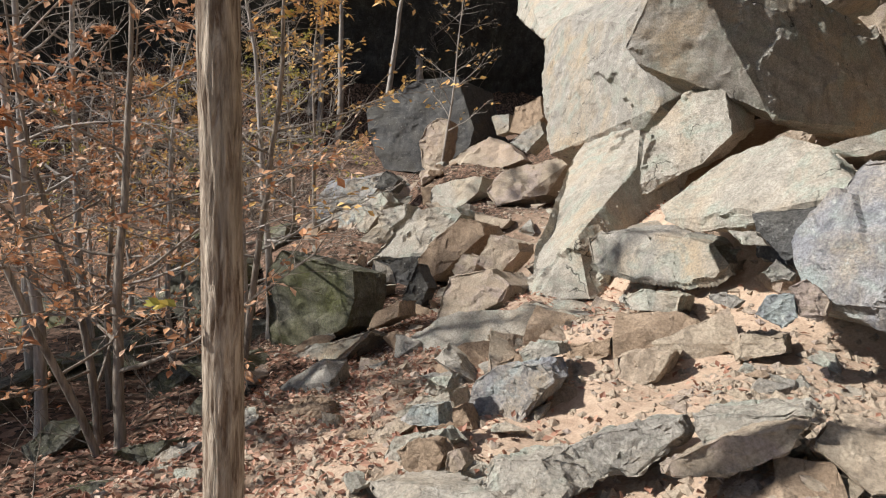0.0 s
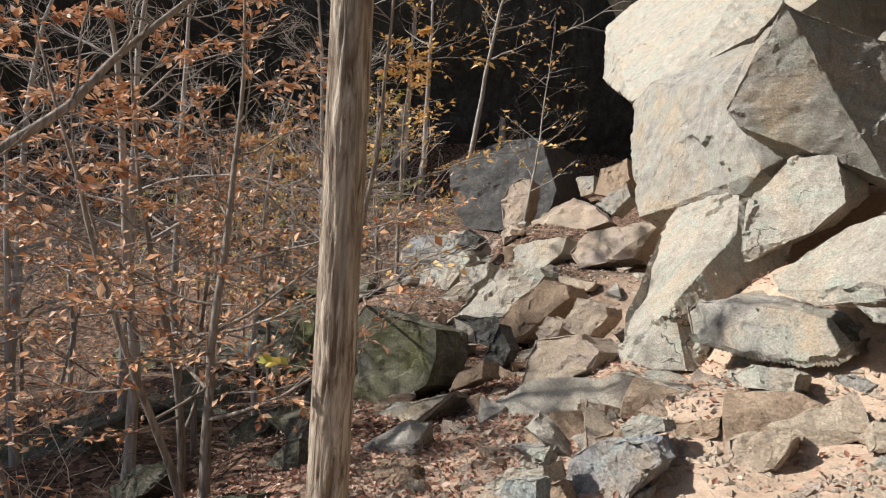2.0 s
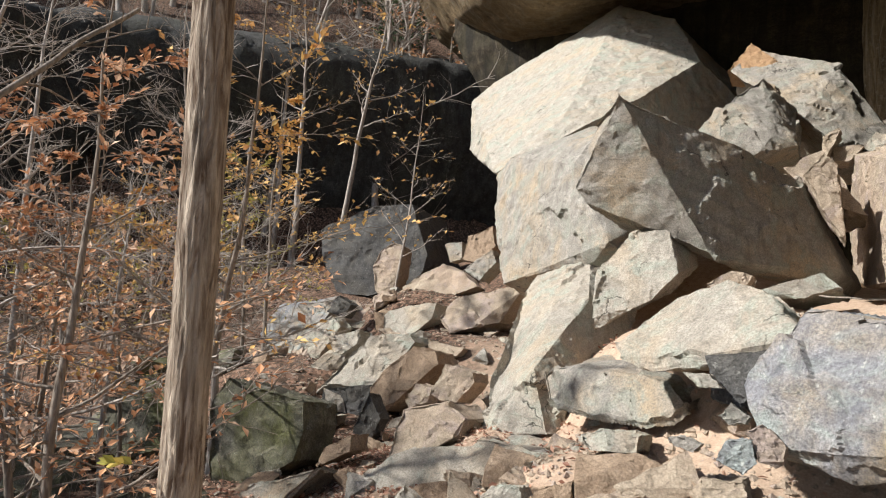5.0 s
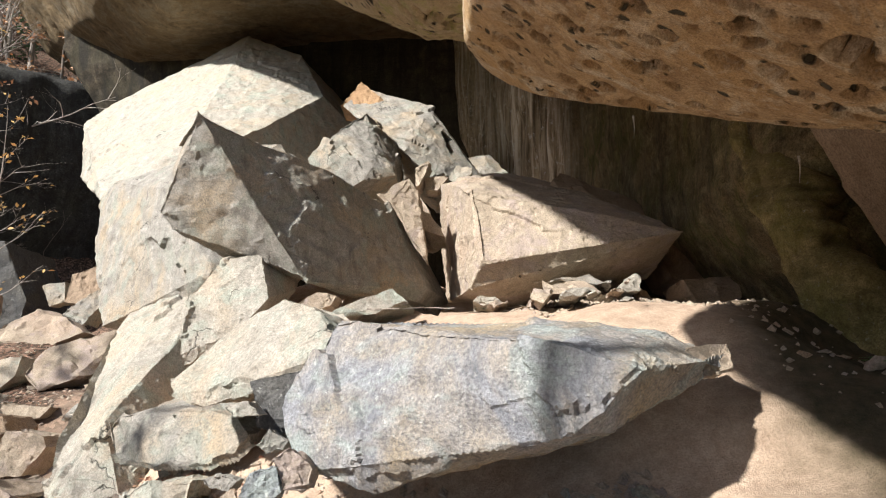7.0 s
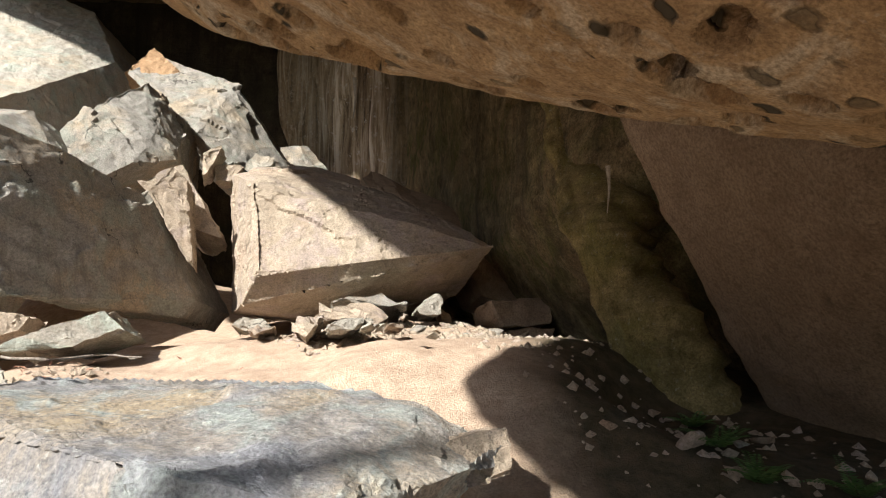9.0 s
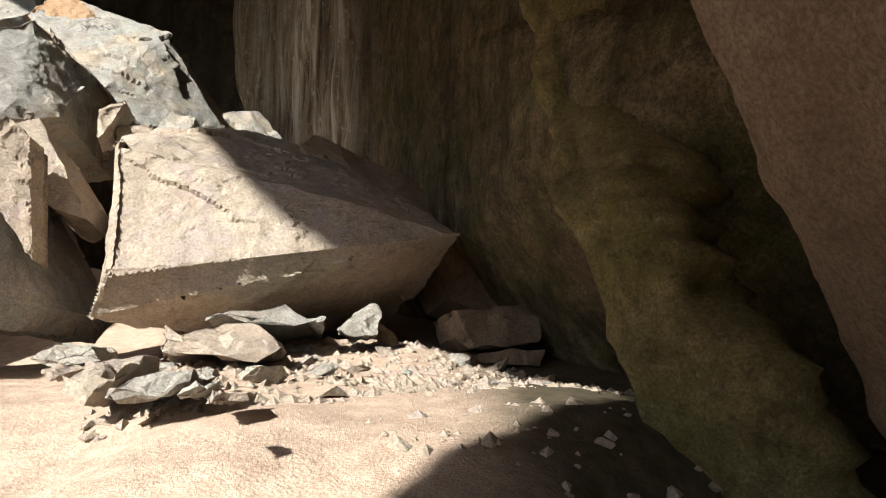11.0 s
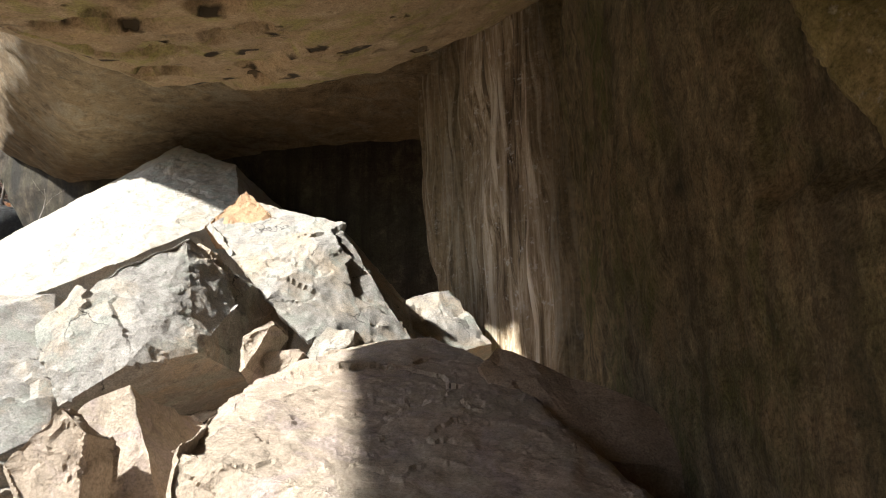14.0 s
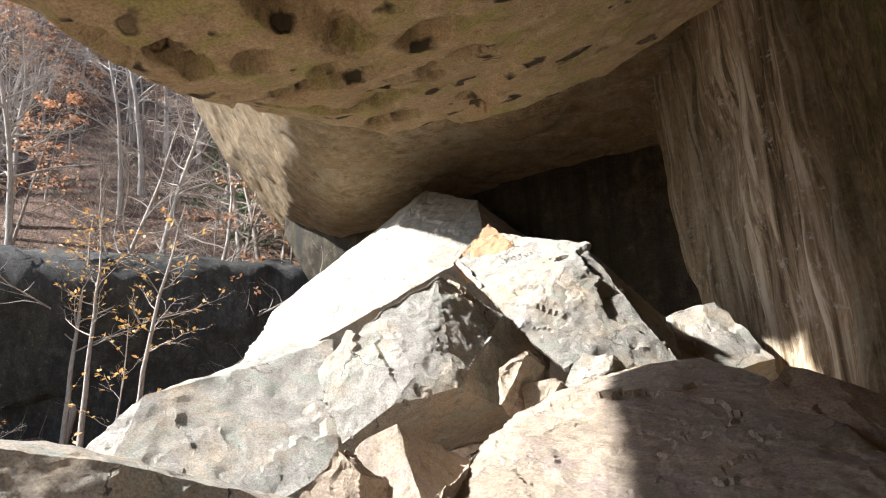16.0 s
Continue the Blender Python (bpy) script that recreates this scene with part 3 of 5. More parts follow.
# ---- fallen blocks ----
rock("boulder", "huge tilted grey sandstone slab resting on the rubble", M_BLUE, 0.02, (1.8, 3.7, 0.5),
     [(-0.92, 0.7, 0.98), (-1.25, 0.72, 0.45), (-1.16, 0.5, 0.11), (-0.7, 0.27, 0.02), (-0.2, -0.35, 0.36), (0.07, -0.55, 0.44), (0.34, -0.4, 0.4), (-0.48, 0.25, 0.96), (-0.01, -0.45, 0.86), (0.46, -0.5, 0.73), (1.03, 0.0, 0.67), (1.05, 0.3, 0.87), (1.3, 0.05, 0.71)],
     (0, 0, 0), [(-0.5, 1.5, 0.92), (0.8, 1.2, 0.88), (0.9, 1.2, 0.1), (-0.8, 1.5, -0.2)], bites=[(1.12, 0.22, 0.98, 0.2)])
rock("boulder", "broad tan sandstone boulder with a sloping sunlit top", M_TAN, 0.025, (4.1, 9.5, 1.4),
     [(-1.27, -0.6, 1.65), (-1.0, -1.25, 0.69), (-0.1, -1.3, 0.72), (0.47, -1.5, 0.83), (1.2, -1.75, 0.96), (1.2, -0.7, 0.52), (0.71, -0.4, 0.32), (-0.22, -0.2, 0.04), (-1.39, -1.0, 0.26), (-1.3, -1.25, 0.6), (-1.04, 2.5, 2.27), (-0.56, 2.9, 2.47), (0.45, 2.9, 2.6), (0.83, 2.0, 2.31), (1.18, 0.0, 1.38), (1.27, -0.7, 1.23)],
     (0, 0, 0), [(-0.9, 3.0, 0.1), (1.9, 3.0, 0.1), (1.4, 0.5, 0.0)])
rock("boulder", "grey sandstone boulder with a freshly broken face", M_GREY, 0.035, (0.6, 8.5, 1.5),
     [(-1.01, -0.95, 2.11), (-0.46, -0.4, 1.83), (0.12, 0.15, 1.69), (0.68, 0.6, 1.44), (1.25, 1.1, 1.46), (1.82, 1.0, 0.23), (1.64, 0.9, 0.02), (0.71, 0.05, 0.19), (0.14, -0.55, 0.27), (-0.44, -0.78, 1.16), (-1.33, -0.3, 1.93), (-1.54, -0.2, 1.09), (-1.4, -0.2, 0.88), (-0.51, -0.3, 0.57)],
     (0.5, 1.2, -0.2), [])
rock("boulder", "tall leaning grey and tan sandstone boulder", M_GREY, 0.05, (-1.6, 12.6, 1.2),
     [(-1.17, 1.4, 2.77), (-1.67, 1.9, 2.4), (-1.45, 0.9, 1.36), (-0.95, -0.4, 0.03), (0.83, -2.3, 0.52), (1.05, -2.7, 0.81), (0.35, -1.6, 2.12), (0.65, -1.1, 2.7), (-1.22, 0.9, 2.68), (0.56, 0.9, 3.18), (1.85, 0.9, 3.46), (1.03, 1.4, 3.6), (0.67, -0.6, 1.77)],
     (0.9, 1.2, -0.6), [(2.6, -0.6, 1.9), (1.9, -1.6, 1.2), (2.9, 0.6, 2.0)])
rock("boulder", "enormous pale sandstone slab leaning up to a peak", M_PALE, 0.075, (-2.9, 20.8, 3.9),
     [(-3.67, 3.2, 3.73), (-3.15, 1.2, 1.55), (-0.88, -4.3, 0.01), (0.71, -3.8, 1.57), (1.67, 2.7, 6.89), (3.47, 1.5, 5.91), (4.12, -1.2, 3.7), (2.73, -3.3, 2.26), (1.36, -4.3, 1.25), (-3.57, 3.7, 4.07), (-3.09, 4.2, 4.7)],
     (2.5, 2.0, -2), [])
rock("boulder", "angular grey sandstone block with a rough broken side", M_GREY, 0.03, (1.8, 12.2, 3.3),
     [(0.04, 0.7, 1.93), (0.78, 1.2, 1.49), (-0.49, 0.1, 1.42), (-1.04, -0.2, 0.76), (-0.7, -0.4, 0.0), (0.07, -0.4, 0.64), (0.04, -0.1, 0.33), (0.71, 0.6, 0.34), (-0.24, -0.3, 0.34), (-0.13, -0.5, 0.34), (0.47, -0.3, 0.48)],
     (0.3, 1.8, -0.2), [])
rock("boulder", "rounded grey boulder propped on the pile", M_GREY, 0.04, (3.2, 14.7, 4.0),
     [(-1.7, 0.4, 2.01), (-1.1, 1.0, 2.59), (-0.64, 0.6, 2.15), (0.37, 0.2, 1.98), (0.58, 0.3, 1.57), (1.39, 0.8, 0.91), (1.34, -0.7, 0.02), (0.07, -1.4, -0.02), (-0.54, -1.2, 0.57)],
     (0.5, 2.5, -0.4), [])
rock("boulder", "orange freshly broken sandstone piece", M_ORANGE, 0.04, (2.0, 15.3, 6.0),
     [(-0.55, -0.1, -0.0), (-0.01, 0.4, 0.74), (0.52, -0.1, 0.13), (0.04, -0.2, -0.01)],
     (0.15, 0.3, -0.3), [])
rock("boulder", "pale leaning sandstone boulder", M_PALE, 0.025, (-0.2, 7.9, 0.9),
     [(0.43, 0.2, 1.22), (0.01, 0.25, 1.16), (-0.37, 0.1, 0.74), (-0.41, 0.0, 0.12), (-0.38, 0.05, -0.03), (0.52, -0.2, 0.71), (0.26, -0.3, 0.39)],
     (0.3, 0.9, 0.1), [])
rock("boulder", "pale blocky sandstone boulder on the pile", M_PALE, 0.025, (0.4, 5.0, 0.9),
     [(0.16, 0.3, 0.72), (-0.2, 0.6, 0.53), (-0.65, 0.5, 0.12), (-0.58, 0.3, 0.03), (-0.39, 0.1, -0.03), (-0.05, -0.2, 0.05), (-0.01, -0.24, 0.17), (0.39, -0.4, 0.24), (0.53, -0.5, 0.36), (0.51, -0.2, 0.48), (0.37, 0.1, 0.65)],
     (0.3, 0.8, -0.1), [])
rock("boulder", "dark grey angular boulder wedged under a pale one", M_DARK, 0.025, (0.6, 4.6, 0.8),
     [(-0.23, 0.12, 0.27), (0.19, -0.02, 0.35), (0.33, -0.1, 0.45), (0.05, -0.15, 0.08), (-0.02, -0.15, -0.03), (-0.21, 0.05, -0.02)],
     (0.35, 0.7, -0.15), [])
rock("boulder", "grey cracked sandstone boulder half buried in rubble", M_GREY, 0.025, (-0.3, 6.0, 0.2),
     [(-0.72, 0.7, 0.32), (-0.57, 0.6, 0.47), (0.02, 0.2, 0.55), (0.5, -0.3, 0.54), (0.65, -0.6, 0.38), (0.52, -0.6, 0.23), (0.29, -0.5, 0.16), (-0.13, -0.1, 0.08), (-0.62, 0.5, 0.03)],
     (0.5, 1.0, 0), [])
rock("boulder", "pale upright sandstone boulder with a flat bright face", M_PALE, 0.03, (-1.4, 8.3, -0.3),
     [(-0.17, 1.5, 1.78), (-0.32, 1.3, 1.52), (-0.41, 0.5, 0.96), (-0.46, -0.3, 0.45), (-0.37, -0.8, 0.03), (-0.24, -1.1, -0.04), (0.47, -1.3, 0.12), (0.25, -1.0, 0.76), (0.22, 0.0, 1.29), (0.72, 0.3, 1.56), (0.65, 1.1, 2.0)],
     (0.6, 0.9, -0.1), [])
rock("boulder", "big dark lichen-spotted boulder before the cave mouth", M_DARK, 0.12, (-9.2, 21.2, 0.2),
     [(-2.01, 0.16, 2.28), (-0.71, 0.23, 2.8), (0.18, 0.3, 3.26), (1.39, 0.3, 3.34), (2.24, -0.02, 1.35), (1.87, -0.13, 0.58), (0.13, -0.2, 0.03), (-1.07, -0.18, 0.07), (-1.74, -0.02, 1.12)],
     (0.58, 2.34, -0.47), [], chips=5)
rock("boulder", "upright tan boulder leaning on a dark one", M_TAN, 0.036, (-7.9, 19.7, 0.1),
     [(0.08, 0.21, 2.01), (0.41, 0.19, 1.92), (0.42, 0.0, 1.03), (0.15, -0.2, 0.04), (-0.34, -0.11, 0.45), (-0.52, 0.04, 1.15), (-0.32, 0.15, 1.7)],
     (0.15, 0.61, -0.12), [], chips=5)
rock("boulder", "tan wedge of sandstone on the pile", M_TAN, 0.075, (-5.1, 16.2, 0.6),
     [(0.01, 0.32, 0.93), (0.64, 0.16, 0.71), (1.07, -0.06, 0.4), (0.51, -0.2, 0.16), (-0.77, -0.2, 0.05), (-0.92, -0.06, 0.25), (-0.5, 0.16, 0.64)],
     (0.32, 1.26, -0.25), [], chips=5)
rock("boulder", "small grey block among fallen boulders", M_GREY, 0.02, (-5.0, 17.2, 1.6),
     [(-0.3, 0.14, 0.48), (0.2, 0.16, 0.55), (0.3, -0.15, 0.06), (-0.01, -0.2, -0.03)],
     (0.08, 0.34, -0.07), [], chips=5)
rock("boulder", "rusty brown block among fallen boulders", M_BROWN, 0.037, (-4.2, 16.8, 1.6),
     [(-0.37, 0.18, 0.71), (0.27, 0.35, 1.0), (0.46, -0.0, 0.46), (0.03, -0.3, -0.02), (-0.37, -0.23, 0.06)],
     (0.16, 0.62, -0.12), [], chips=5)
rock("boulder", "grey angular block among fallen boulders", M_GREY, 0.034, (-3.7, 15.2, 1.2),
     [(0.18, 0.31, 0.75), (0.32, 0.1, 0.43), (-0.01, -0.2, -0.03), (-0.47, -0.03, 0.19)],
     (0.14, 0.57, -0.11), [], chips=5)
rock("boulder", "grey-blue weathered boulder beside the slope", M_BLUE, 0.064, (-7.9, 14.4, -0.6),
     [(-1.03, -0.26, 0.18), (-0.73, 0.14, 0.91), (0.45, 0.3, 1.29), (0.85, 0.14, 1.05), (0.59, 0.06, 0.89), (0.52, -0.18, 0.48), (-0.68, -0.4, -0.03)],
     (0.27, 1.07, -0.21), [], chips=5)
rock("boulder", "dark broken rock among fallen boulders", M_DARK, 0.02, (-6.7, 13.9, 0.2),
     [(-0.31, -0.02, 0.07), (-0.16, 0.21, 0.48), (0.25, 0.08, 0.29), (0.17, -0.1, -0.01)],
     (0.08, 0.34, -0.07), [], chips=5)
rock("boulder", "grey-blue broken boulder among fallen boulders", M_BLUE, 0.042, (-7.3, 12.7, -0.9),
     [(-0.6, 0.05, 0.45), (0.46, 0.19, 0.92), (0.66, -0.0, 0.46), (0.17, -0.1, 0.16), (-0.7, -0.1, 0.04)],
     (0.18, 0.71, -0.14), [], chips=5)
rock("boulder", "pale split stone among fallen boulders", M_PALE, 0.024, (-6.3, 12.3, -0.6),
     [(-0.38, 0.14, 0.72), (0.08, 0.26, 0.96), (0.36, 0.11, 0.74), (0.23, 0.0, 0.56), (0.01, -0.3, 0.03), (-0.25, -0.16, 0.22)],
     (0.1, 0.41, -0.08), [], chips=5)
rock("boulder", "pale stone block among fallen boulders", M_PALE, 0.022, (-5.5, 11.7, -0.4),
     [(-0.4, 0.06, 0.41), (0.26, 0.12, 0.59), (0.29, -0.04, 0.33), (-0.09, -0.2, 0.03), (-0.27, -0.1, 0.16)],
     (0.09, 0.38, -0.08), [], chips=5)
rock("boulder", "flat pale sandstone slab", M_PALE, 0.052, (-5.1, 13.7, -0.1),
     [(-0.57, -0.05, 0.19), (-0.38, 0.17, 0.55), (0.73, 0.26, 0.8), (0.71, 0.03, 0.44), (0.32, -0.2, 0.05), (-0.54, -0.16, 0.02)],
     (0.22, 0.88, -0.18), [], chips=5)
rock("boulder", "long tan sandstone slab", M_TAN, 0.072, (-3.3, 13.5, 0.1),
     [(-0.85, -0.19, 0.29), (-0.51, 0.16, 0.71), (0.53, 0.4, 1.08), (0.84, 0.25, 0.94), (0.42, -0.29, 0.31), (-0.61, -0.5, -0.03)],
     (0.3, 1.21, -0.24), [], chips=5)
rock("boulder", "large pale green-stained boulder", M_PALE, 0.062, (-4.7, 11.0, -0.8),
     [(-0.85, -0.15, 0.02), (-0.53, 0.11, 0.57), (-0.07, 0.28, 0.97), (0.68, 0.28, 1.06), (0.82, 0.21, 0.93), (0.45, -0.07, 0.36), (0.2, -0.2, 0.08), (-0.69, -0.19, -0.03)],
     (0.26, 1.05, -0.21), [], chips=5)
rock("boulder", "dark underside boulder in the pile", M_DARK, 0.032, (-4.7, 10.2, -1.3),
     [(-0.55, 0.06, 0.6), (0.41, 0.07, 0.79), (0.43, 0.01, 0.22), (-0.13, 0.0, 0.05), (-0.37, 0.02, 0.18)],
     (0.13, 0.53, -0.11), [], chips=5)
rock("boulder", "brown shadowed boulder with a light crest", M_BROWN, 0.044, (-3.7, 10.2, -0.9),
     [(-0.63, -0.07, 0.35), (0.07, 0.12, 1.08), (0.41, 0.1, 1.04), (0.54, 0.03, 0.83), (0.14, -0.07, 0.47), (-0.25, -0.2, 0.01), (-0.45, -0.2, -0.02)],
     (0.18, 0.73, -0.15), [], chips=5)
rock("boulder", "flat tan plate among fallen boulders", M_TAN, 0.031, (-3.5, 11.6, -0.2),
     [(-0.45, 0.13, 0.33), (0.42, -0.0, 0.24), (0.3, -0.09, 0.1), (-0.14, -0.1, 0.03)],
     (0.13, 0.52, -0.1), [], chips=5)
rock("boulder", "dark ribbed stone among fallen boulders", M_DARK, 0.02, (-3.8, 8.9, -1.2),
     [(-0.18, -0.05, 0.25), (-0.0, 0.07, 0.85), (0.24, -0.02, 0.49), (0.09, -0.1, 0.06), (-0.14, -0.1, 0.01)],
     (0.06, 0.25, -0.05), [], chips=5)
rock("boulder", "small tan block among fallen boulders", M_TAN, 0.02, (-3.2, 9.3, -0.6),
     [(-0.16, -0.02, 0.11), (-0.04, 0.13, 0.36), (0.24, 0.07, 0.31), (0.22, -0.06, 0.11), (-0.06, -0.1, 0.01)],
     (0.07, 0.27, -0.05), [], chips=5)
rock("boulder", "tan angular block beside the upright boulder", M_TAN, 0.027, (-2.5, 8.9, -0.4),
     [(-0.36, -0.07, 0.05), (-0.19, 0.14, 0.55), (0.24, 0.08, 0.48), (0.3, 0.02, 0.35), (0.08, -0.1, 0.06)],
     (0.11, 0.46, -0.09), [], chips=5)
rock("boulder", "tan loaf-shaped boulder among fallen boulders", M_TAN, 0.047, (-2.4, 6.9, -0.8),
     [(-0.59, -0.27, 0.02), (-0.49, 0.08, 0.49), (-0.22, 0.21, 0.71), (0.28, 0.25, 0.83), (0.57, 0.1, 0.7), (0.51, -0.05, 0.51), (0.07, -0.21, 0.23), (-0.53, -0.3, -0.01)],
     (0.2, 0.79, -0.16), [], chips=5)
rock("boulder", "dark mossy boulder at the slope's edge", M_MOSS, 0.041, (-4.8, 7.6, -1.5),
     [(-0.49, -0.2, -0.05), (-0.78, 0.04, 0.99), (-0.52, 0.12, 1.39), (0.21, 0.03, 1.07), (0.67, 0.04, 1.22), (0.75, -0.03, 0.94), (0.65, -0.13, 0.49), (-0.12, -0.2, 0.04)],
     (0.17, 0.68, -0.14), [], chips=5)
rock("boulder", "dark mossy stone among fallen boulders", M_DARK, 0.02, (-5.0, 8.7, -1.0),
     [(-0.32, 0.09, 0.18), (-0.03, 0.19, 0.39), (0.36, 0.05, 0.21), (0.26, -0.1, -0.04), (-0.06, -0.05, -0.02)],
     (0.08, 0.32, -0.06), [], chips=5)
rock("boulder", "wide flat pale greenish slab beside the path", M_PALE, 0.075, (-1.7, 6.0, -0.7),
     [(-0.93, 0.03, 0.14), (-0.44, 0.23, 0.44), (0.2, 0.28, 0.61), (0.6, 0.09, 0.52), (1.05, 0.09, 0.61), (0.32, -0.11, 0.3), (0.04, -0.3, 0.08), (-0.28, -0.28, 0.02), (-0.75, -0.08, 0.08)],
     (0.31, 1.26, -0.25), [], chips=5)
rock("boulder", "flat pale slab edge", M_PALE, 0.065, (-1.6, 6.7, -0.6),
     [(-0.68, -0.06, 0.02), (-0.66, 0.12, 0.18), (-0.2, 0.18, 0.32), (0.25, 0.17, 0.4), (0.89, 0.07, 0.44), (0.62, -0.1, 0.26), (-0.11, -0.1, 0.11)],
     (0.27, 1.1, -0.22), [], chips=5)
rock("boulder", "grey slab stone among leaves", M_GREY, 0.028, (-3.5, 6.0, -1.1),
     [(-0.46, -0.02, 0.18), (-0.38, 0.03, 0.28), (0.15, 0.05, 0.46), (0.44, 0.08, 0.56), (0.19, -0.0, 0.36), (0.06, -0.1, 0.14), (-0.32, -0.1, 0.05)],
     (0.12, 0.47, -0.09), [], chips=5)
rock("boulder", "grey tilted stone among fallen boulders", M_GREY, 0.02, (-4.3, 6.7, -1.3),
     [(-0.33, -0.06, 0.01), (0.14, 0.07, 0.38), (0.27, 0.05, 0.37), (0.16, -0.01, 0.23), (-0.17, -0.1, -0.03)],
     (0.08, 0.32, -0.06), [], chips=5)
rock("boulder", "brown flat stone among fallen boulders", M_BROWN, 0.021, (-3.3, 6.7, -0.8),
     [(-0.34, -0.1, 0.03), (-0.09, 0.01, 0.25), (0.22, 0.09, 0.43), (0.28, -0.03, 0.27), (-0.05, -0.1, 0.09)],
     (0.09, 0.35, -0.07), [], chips=5)
rock("boulder", "purple-grey angular stone tilted beside the path", M_BLUE, 0.022, (-0.9, 3.6, -0.2),
     [(-0.29, 0.04, 0.1), (-0.24, 0.1, 0.25), (-0.08, 0.13, 0.36), (0.13, 0.13, 0.41), (0.25, 0.08, 0.33), (0.19, 0.06, 0.28), (0.08, -0.03, 0.07), (-0.06, -0.05, -0.01), (-0.2, -0.02, 0.01)],
     (0.09, 0.37, -0.07), [], chips=5)
rock("boulder", "reddish brown stone cap", M_BROWN, 0.02, (-1.0, 4.1, -0.1),
     [(-0.13, -0.02, 0.12), (-0.0, 0.01, 0.2), (0.15, -0.01, 0.21), (0.09, -0.07, 0.1), (-0.06, -0.1, 0.01)],
     (0.05, 0.19, -0.04), [], chips=5)
rock("boulder", "pale small block among fallen boulders", M_PALE, 0.02, (-0.8, 4.0, 0.1),
     [(-0.18, 0.03, 0.04), (-0.1, 0.06, 0.12), (0.09, 0.05, 0.15), (0.12, 0.01, 0.08), (-0.11, 0.0, -0.01)],
     (0.05, 0.21, -0.04), [], chips=5)
rock("boulder", "brown low stone in the dirt", M_BROWN, 0.02, (-0.6, 4.4, -0.0),
     [(-0.17, -0.06, -0.01), (-0.11, 0.02, 0.12), (0.18, 0.03, 0.21), (0.18, -0.04, 0.1), (-0.05, -0.1, -0.04)],
     (0.07, 0.28, -0.06), [], chips=5)
rock("boulder", "square tan stone set in the sandy dirt", M_TAN, 0.02, (-0.2, 4.2, -0.0),
     [(-0.19, -0.01, 0.16), (0.02, 0.0, 0.24), (0.18, -0.02, 0.24), (0.1, -0.1, 0.05), (-0.14, -0.1, -0.02)],
     (0.08, 0.31, -0.06), [], chips=5)
rock("boulder", "pale stone with a hollow below", M_PALE, 0.02, (-1.7, 4.3, -0.4),
     [(-0.24, 0.02, -0.03), (-0.02, 0.07, 0.1), (0.16, 0.08, 0.17), (0.1, 0.02, 0.06), (-0.13, 0.0, -0.04)],
     (0.06, 0.25, -0.05), [], chips=5)
rock("boulder", "pale grey rounded stone", M_PALE, 0.02, (-1.5, 3.7, -0.4),
     [(-0.2, 0.04, 0.09), (-0.09, 0.09, 0.22), (0.15, 0.1, 0.31), (0.22, 0.04, 0.2), (0.1, 0.0, 0.08), (-0.16, 0.01, 0.03)],
     (0.06, 0.24, -0.05), [], chips=5)
rock("boulder", "shadowed brown stone among fallen boulders", M_BROWN, 0.02, (-1.2, 3.4, -0.2),
     [(-0.07, 0.02, -0.01), (-0.07, 0.04, 0.1), (0.06, 0.05, 0.18), (0.15, 0.02, 0.06), (0.1, 0.0, -0.02)],
     (0.03, 0.13, -0.03), [], chips=5)
rock("boulder", "tan-grey angular rock with a pale vein", M_GREY, 0.02, (-0.2, 2.8, 0.1),
     [(-0.22, 0.01, 0.06), (-0.08, 0.03, 0.14), (0.08, 0.04, 0.2), (0.22, 0.04, 0.24), (0.27, 0.02, 0.2), (0.23, -0.0, 0.13), (0.06, -0.05, -0.02), (-0.06, -0.05, -0.04), (-0.14, -0.03, -0.02)],
     (0.08, 0.33, -0.07), [], chips=5)
rock("boulder", "flat pale green sandstone plate", M_PALE, 0.02, (0.3, 2.7, 0.3),
     [(-0.22, 0.01, 0.14), (0.0, 0.03, 0.19), (0.18, 0.03, 0.23), (0.21, 0.0, 0.21), (0.0, -0.06, 0.11), (-0.17, -0.1, 0.04), (-0.19, -0.03, 0.1)],
     (0.08, 0.32, -0.06), [], chips=5)
rock("boulder", "tan shadowed rock under a plate", M_TAN, 0.024, (0.2, 2.5, 0.3),
     [(-0.23, -0.04, -0.01), (-0.08, -0.0, 0.12), (0.07, -0.01, 0.14), (0.21, 0.02, 0.25), (0.3, 0.02, 0.26), (0.22, -0.02, 0.13), (0.02, -0.05, 0.02), (-0.14, -0.05, -0.02)],
     (0.1, 0.41, -0.08), [], chips=5)
rock("boulder", "sunlit tan flat rock beside the dirt path", M_TAN, 0.02, (0.7, 2.5, 0.4),
     [(-0.22, 0.06, 0.05), (-0.15, 0.14, 0.13), (0.02, 0.1, 0.12), (0.12, 0.04, 0.11), (0.1, -0.1, 0.01), (-0.05, -0.1, -0.02)],
     (0.07, 0.28, -0.06), [], chips=5)
rock("boulder", "pale flat rock underfoot", M_PALE, 0.03, (-1.1, 2.4, -0.2),
     [(-0.51, 0.05, 0.02), (-0.19, 0.11, 0.15), (0.15, 0.09, 0.21), (0.44, 0.07, 0.26), (0.53, 0.01, 0.24), (0.06, -0.05, 0.08), (-0.4, -0.03, -0.02)],
     (0.13, 0.5, -0.1), [], chips=5)
rock("boulder", "pale blocky rock underfoot", M_PALE, 0.02, (-0.5, 2.6, -0.0),
     [(-0.26, -0.04, 0.02), (-0.21, 0.02, 0.12), (0.01, 0.03, 0.18), (0.12, -0.0, 0.16), (0.24, -0.06, 0.12), (0.1, -0.1, 0.03), (-0.14, -0.1, -0.03)],
     (0.07, 0.3, -0.06), [], chips=5)
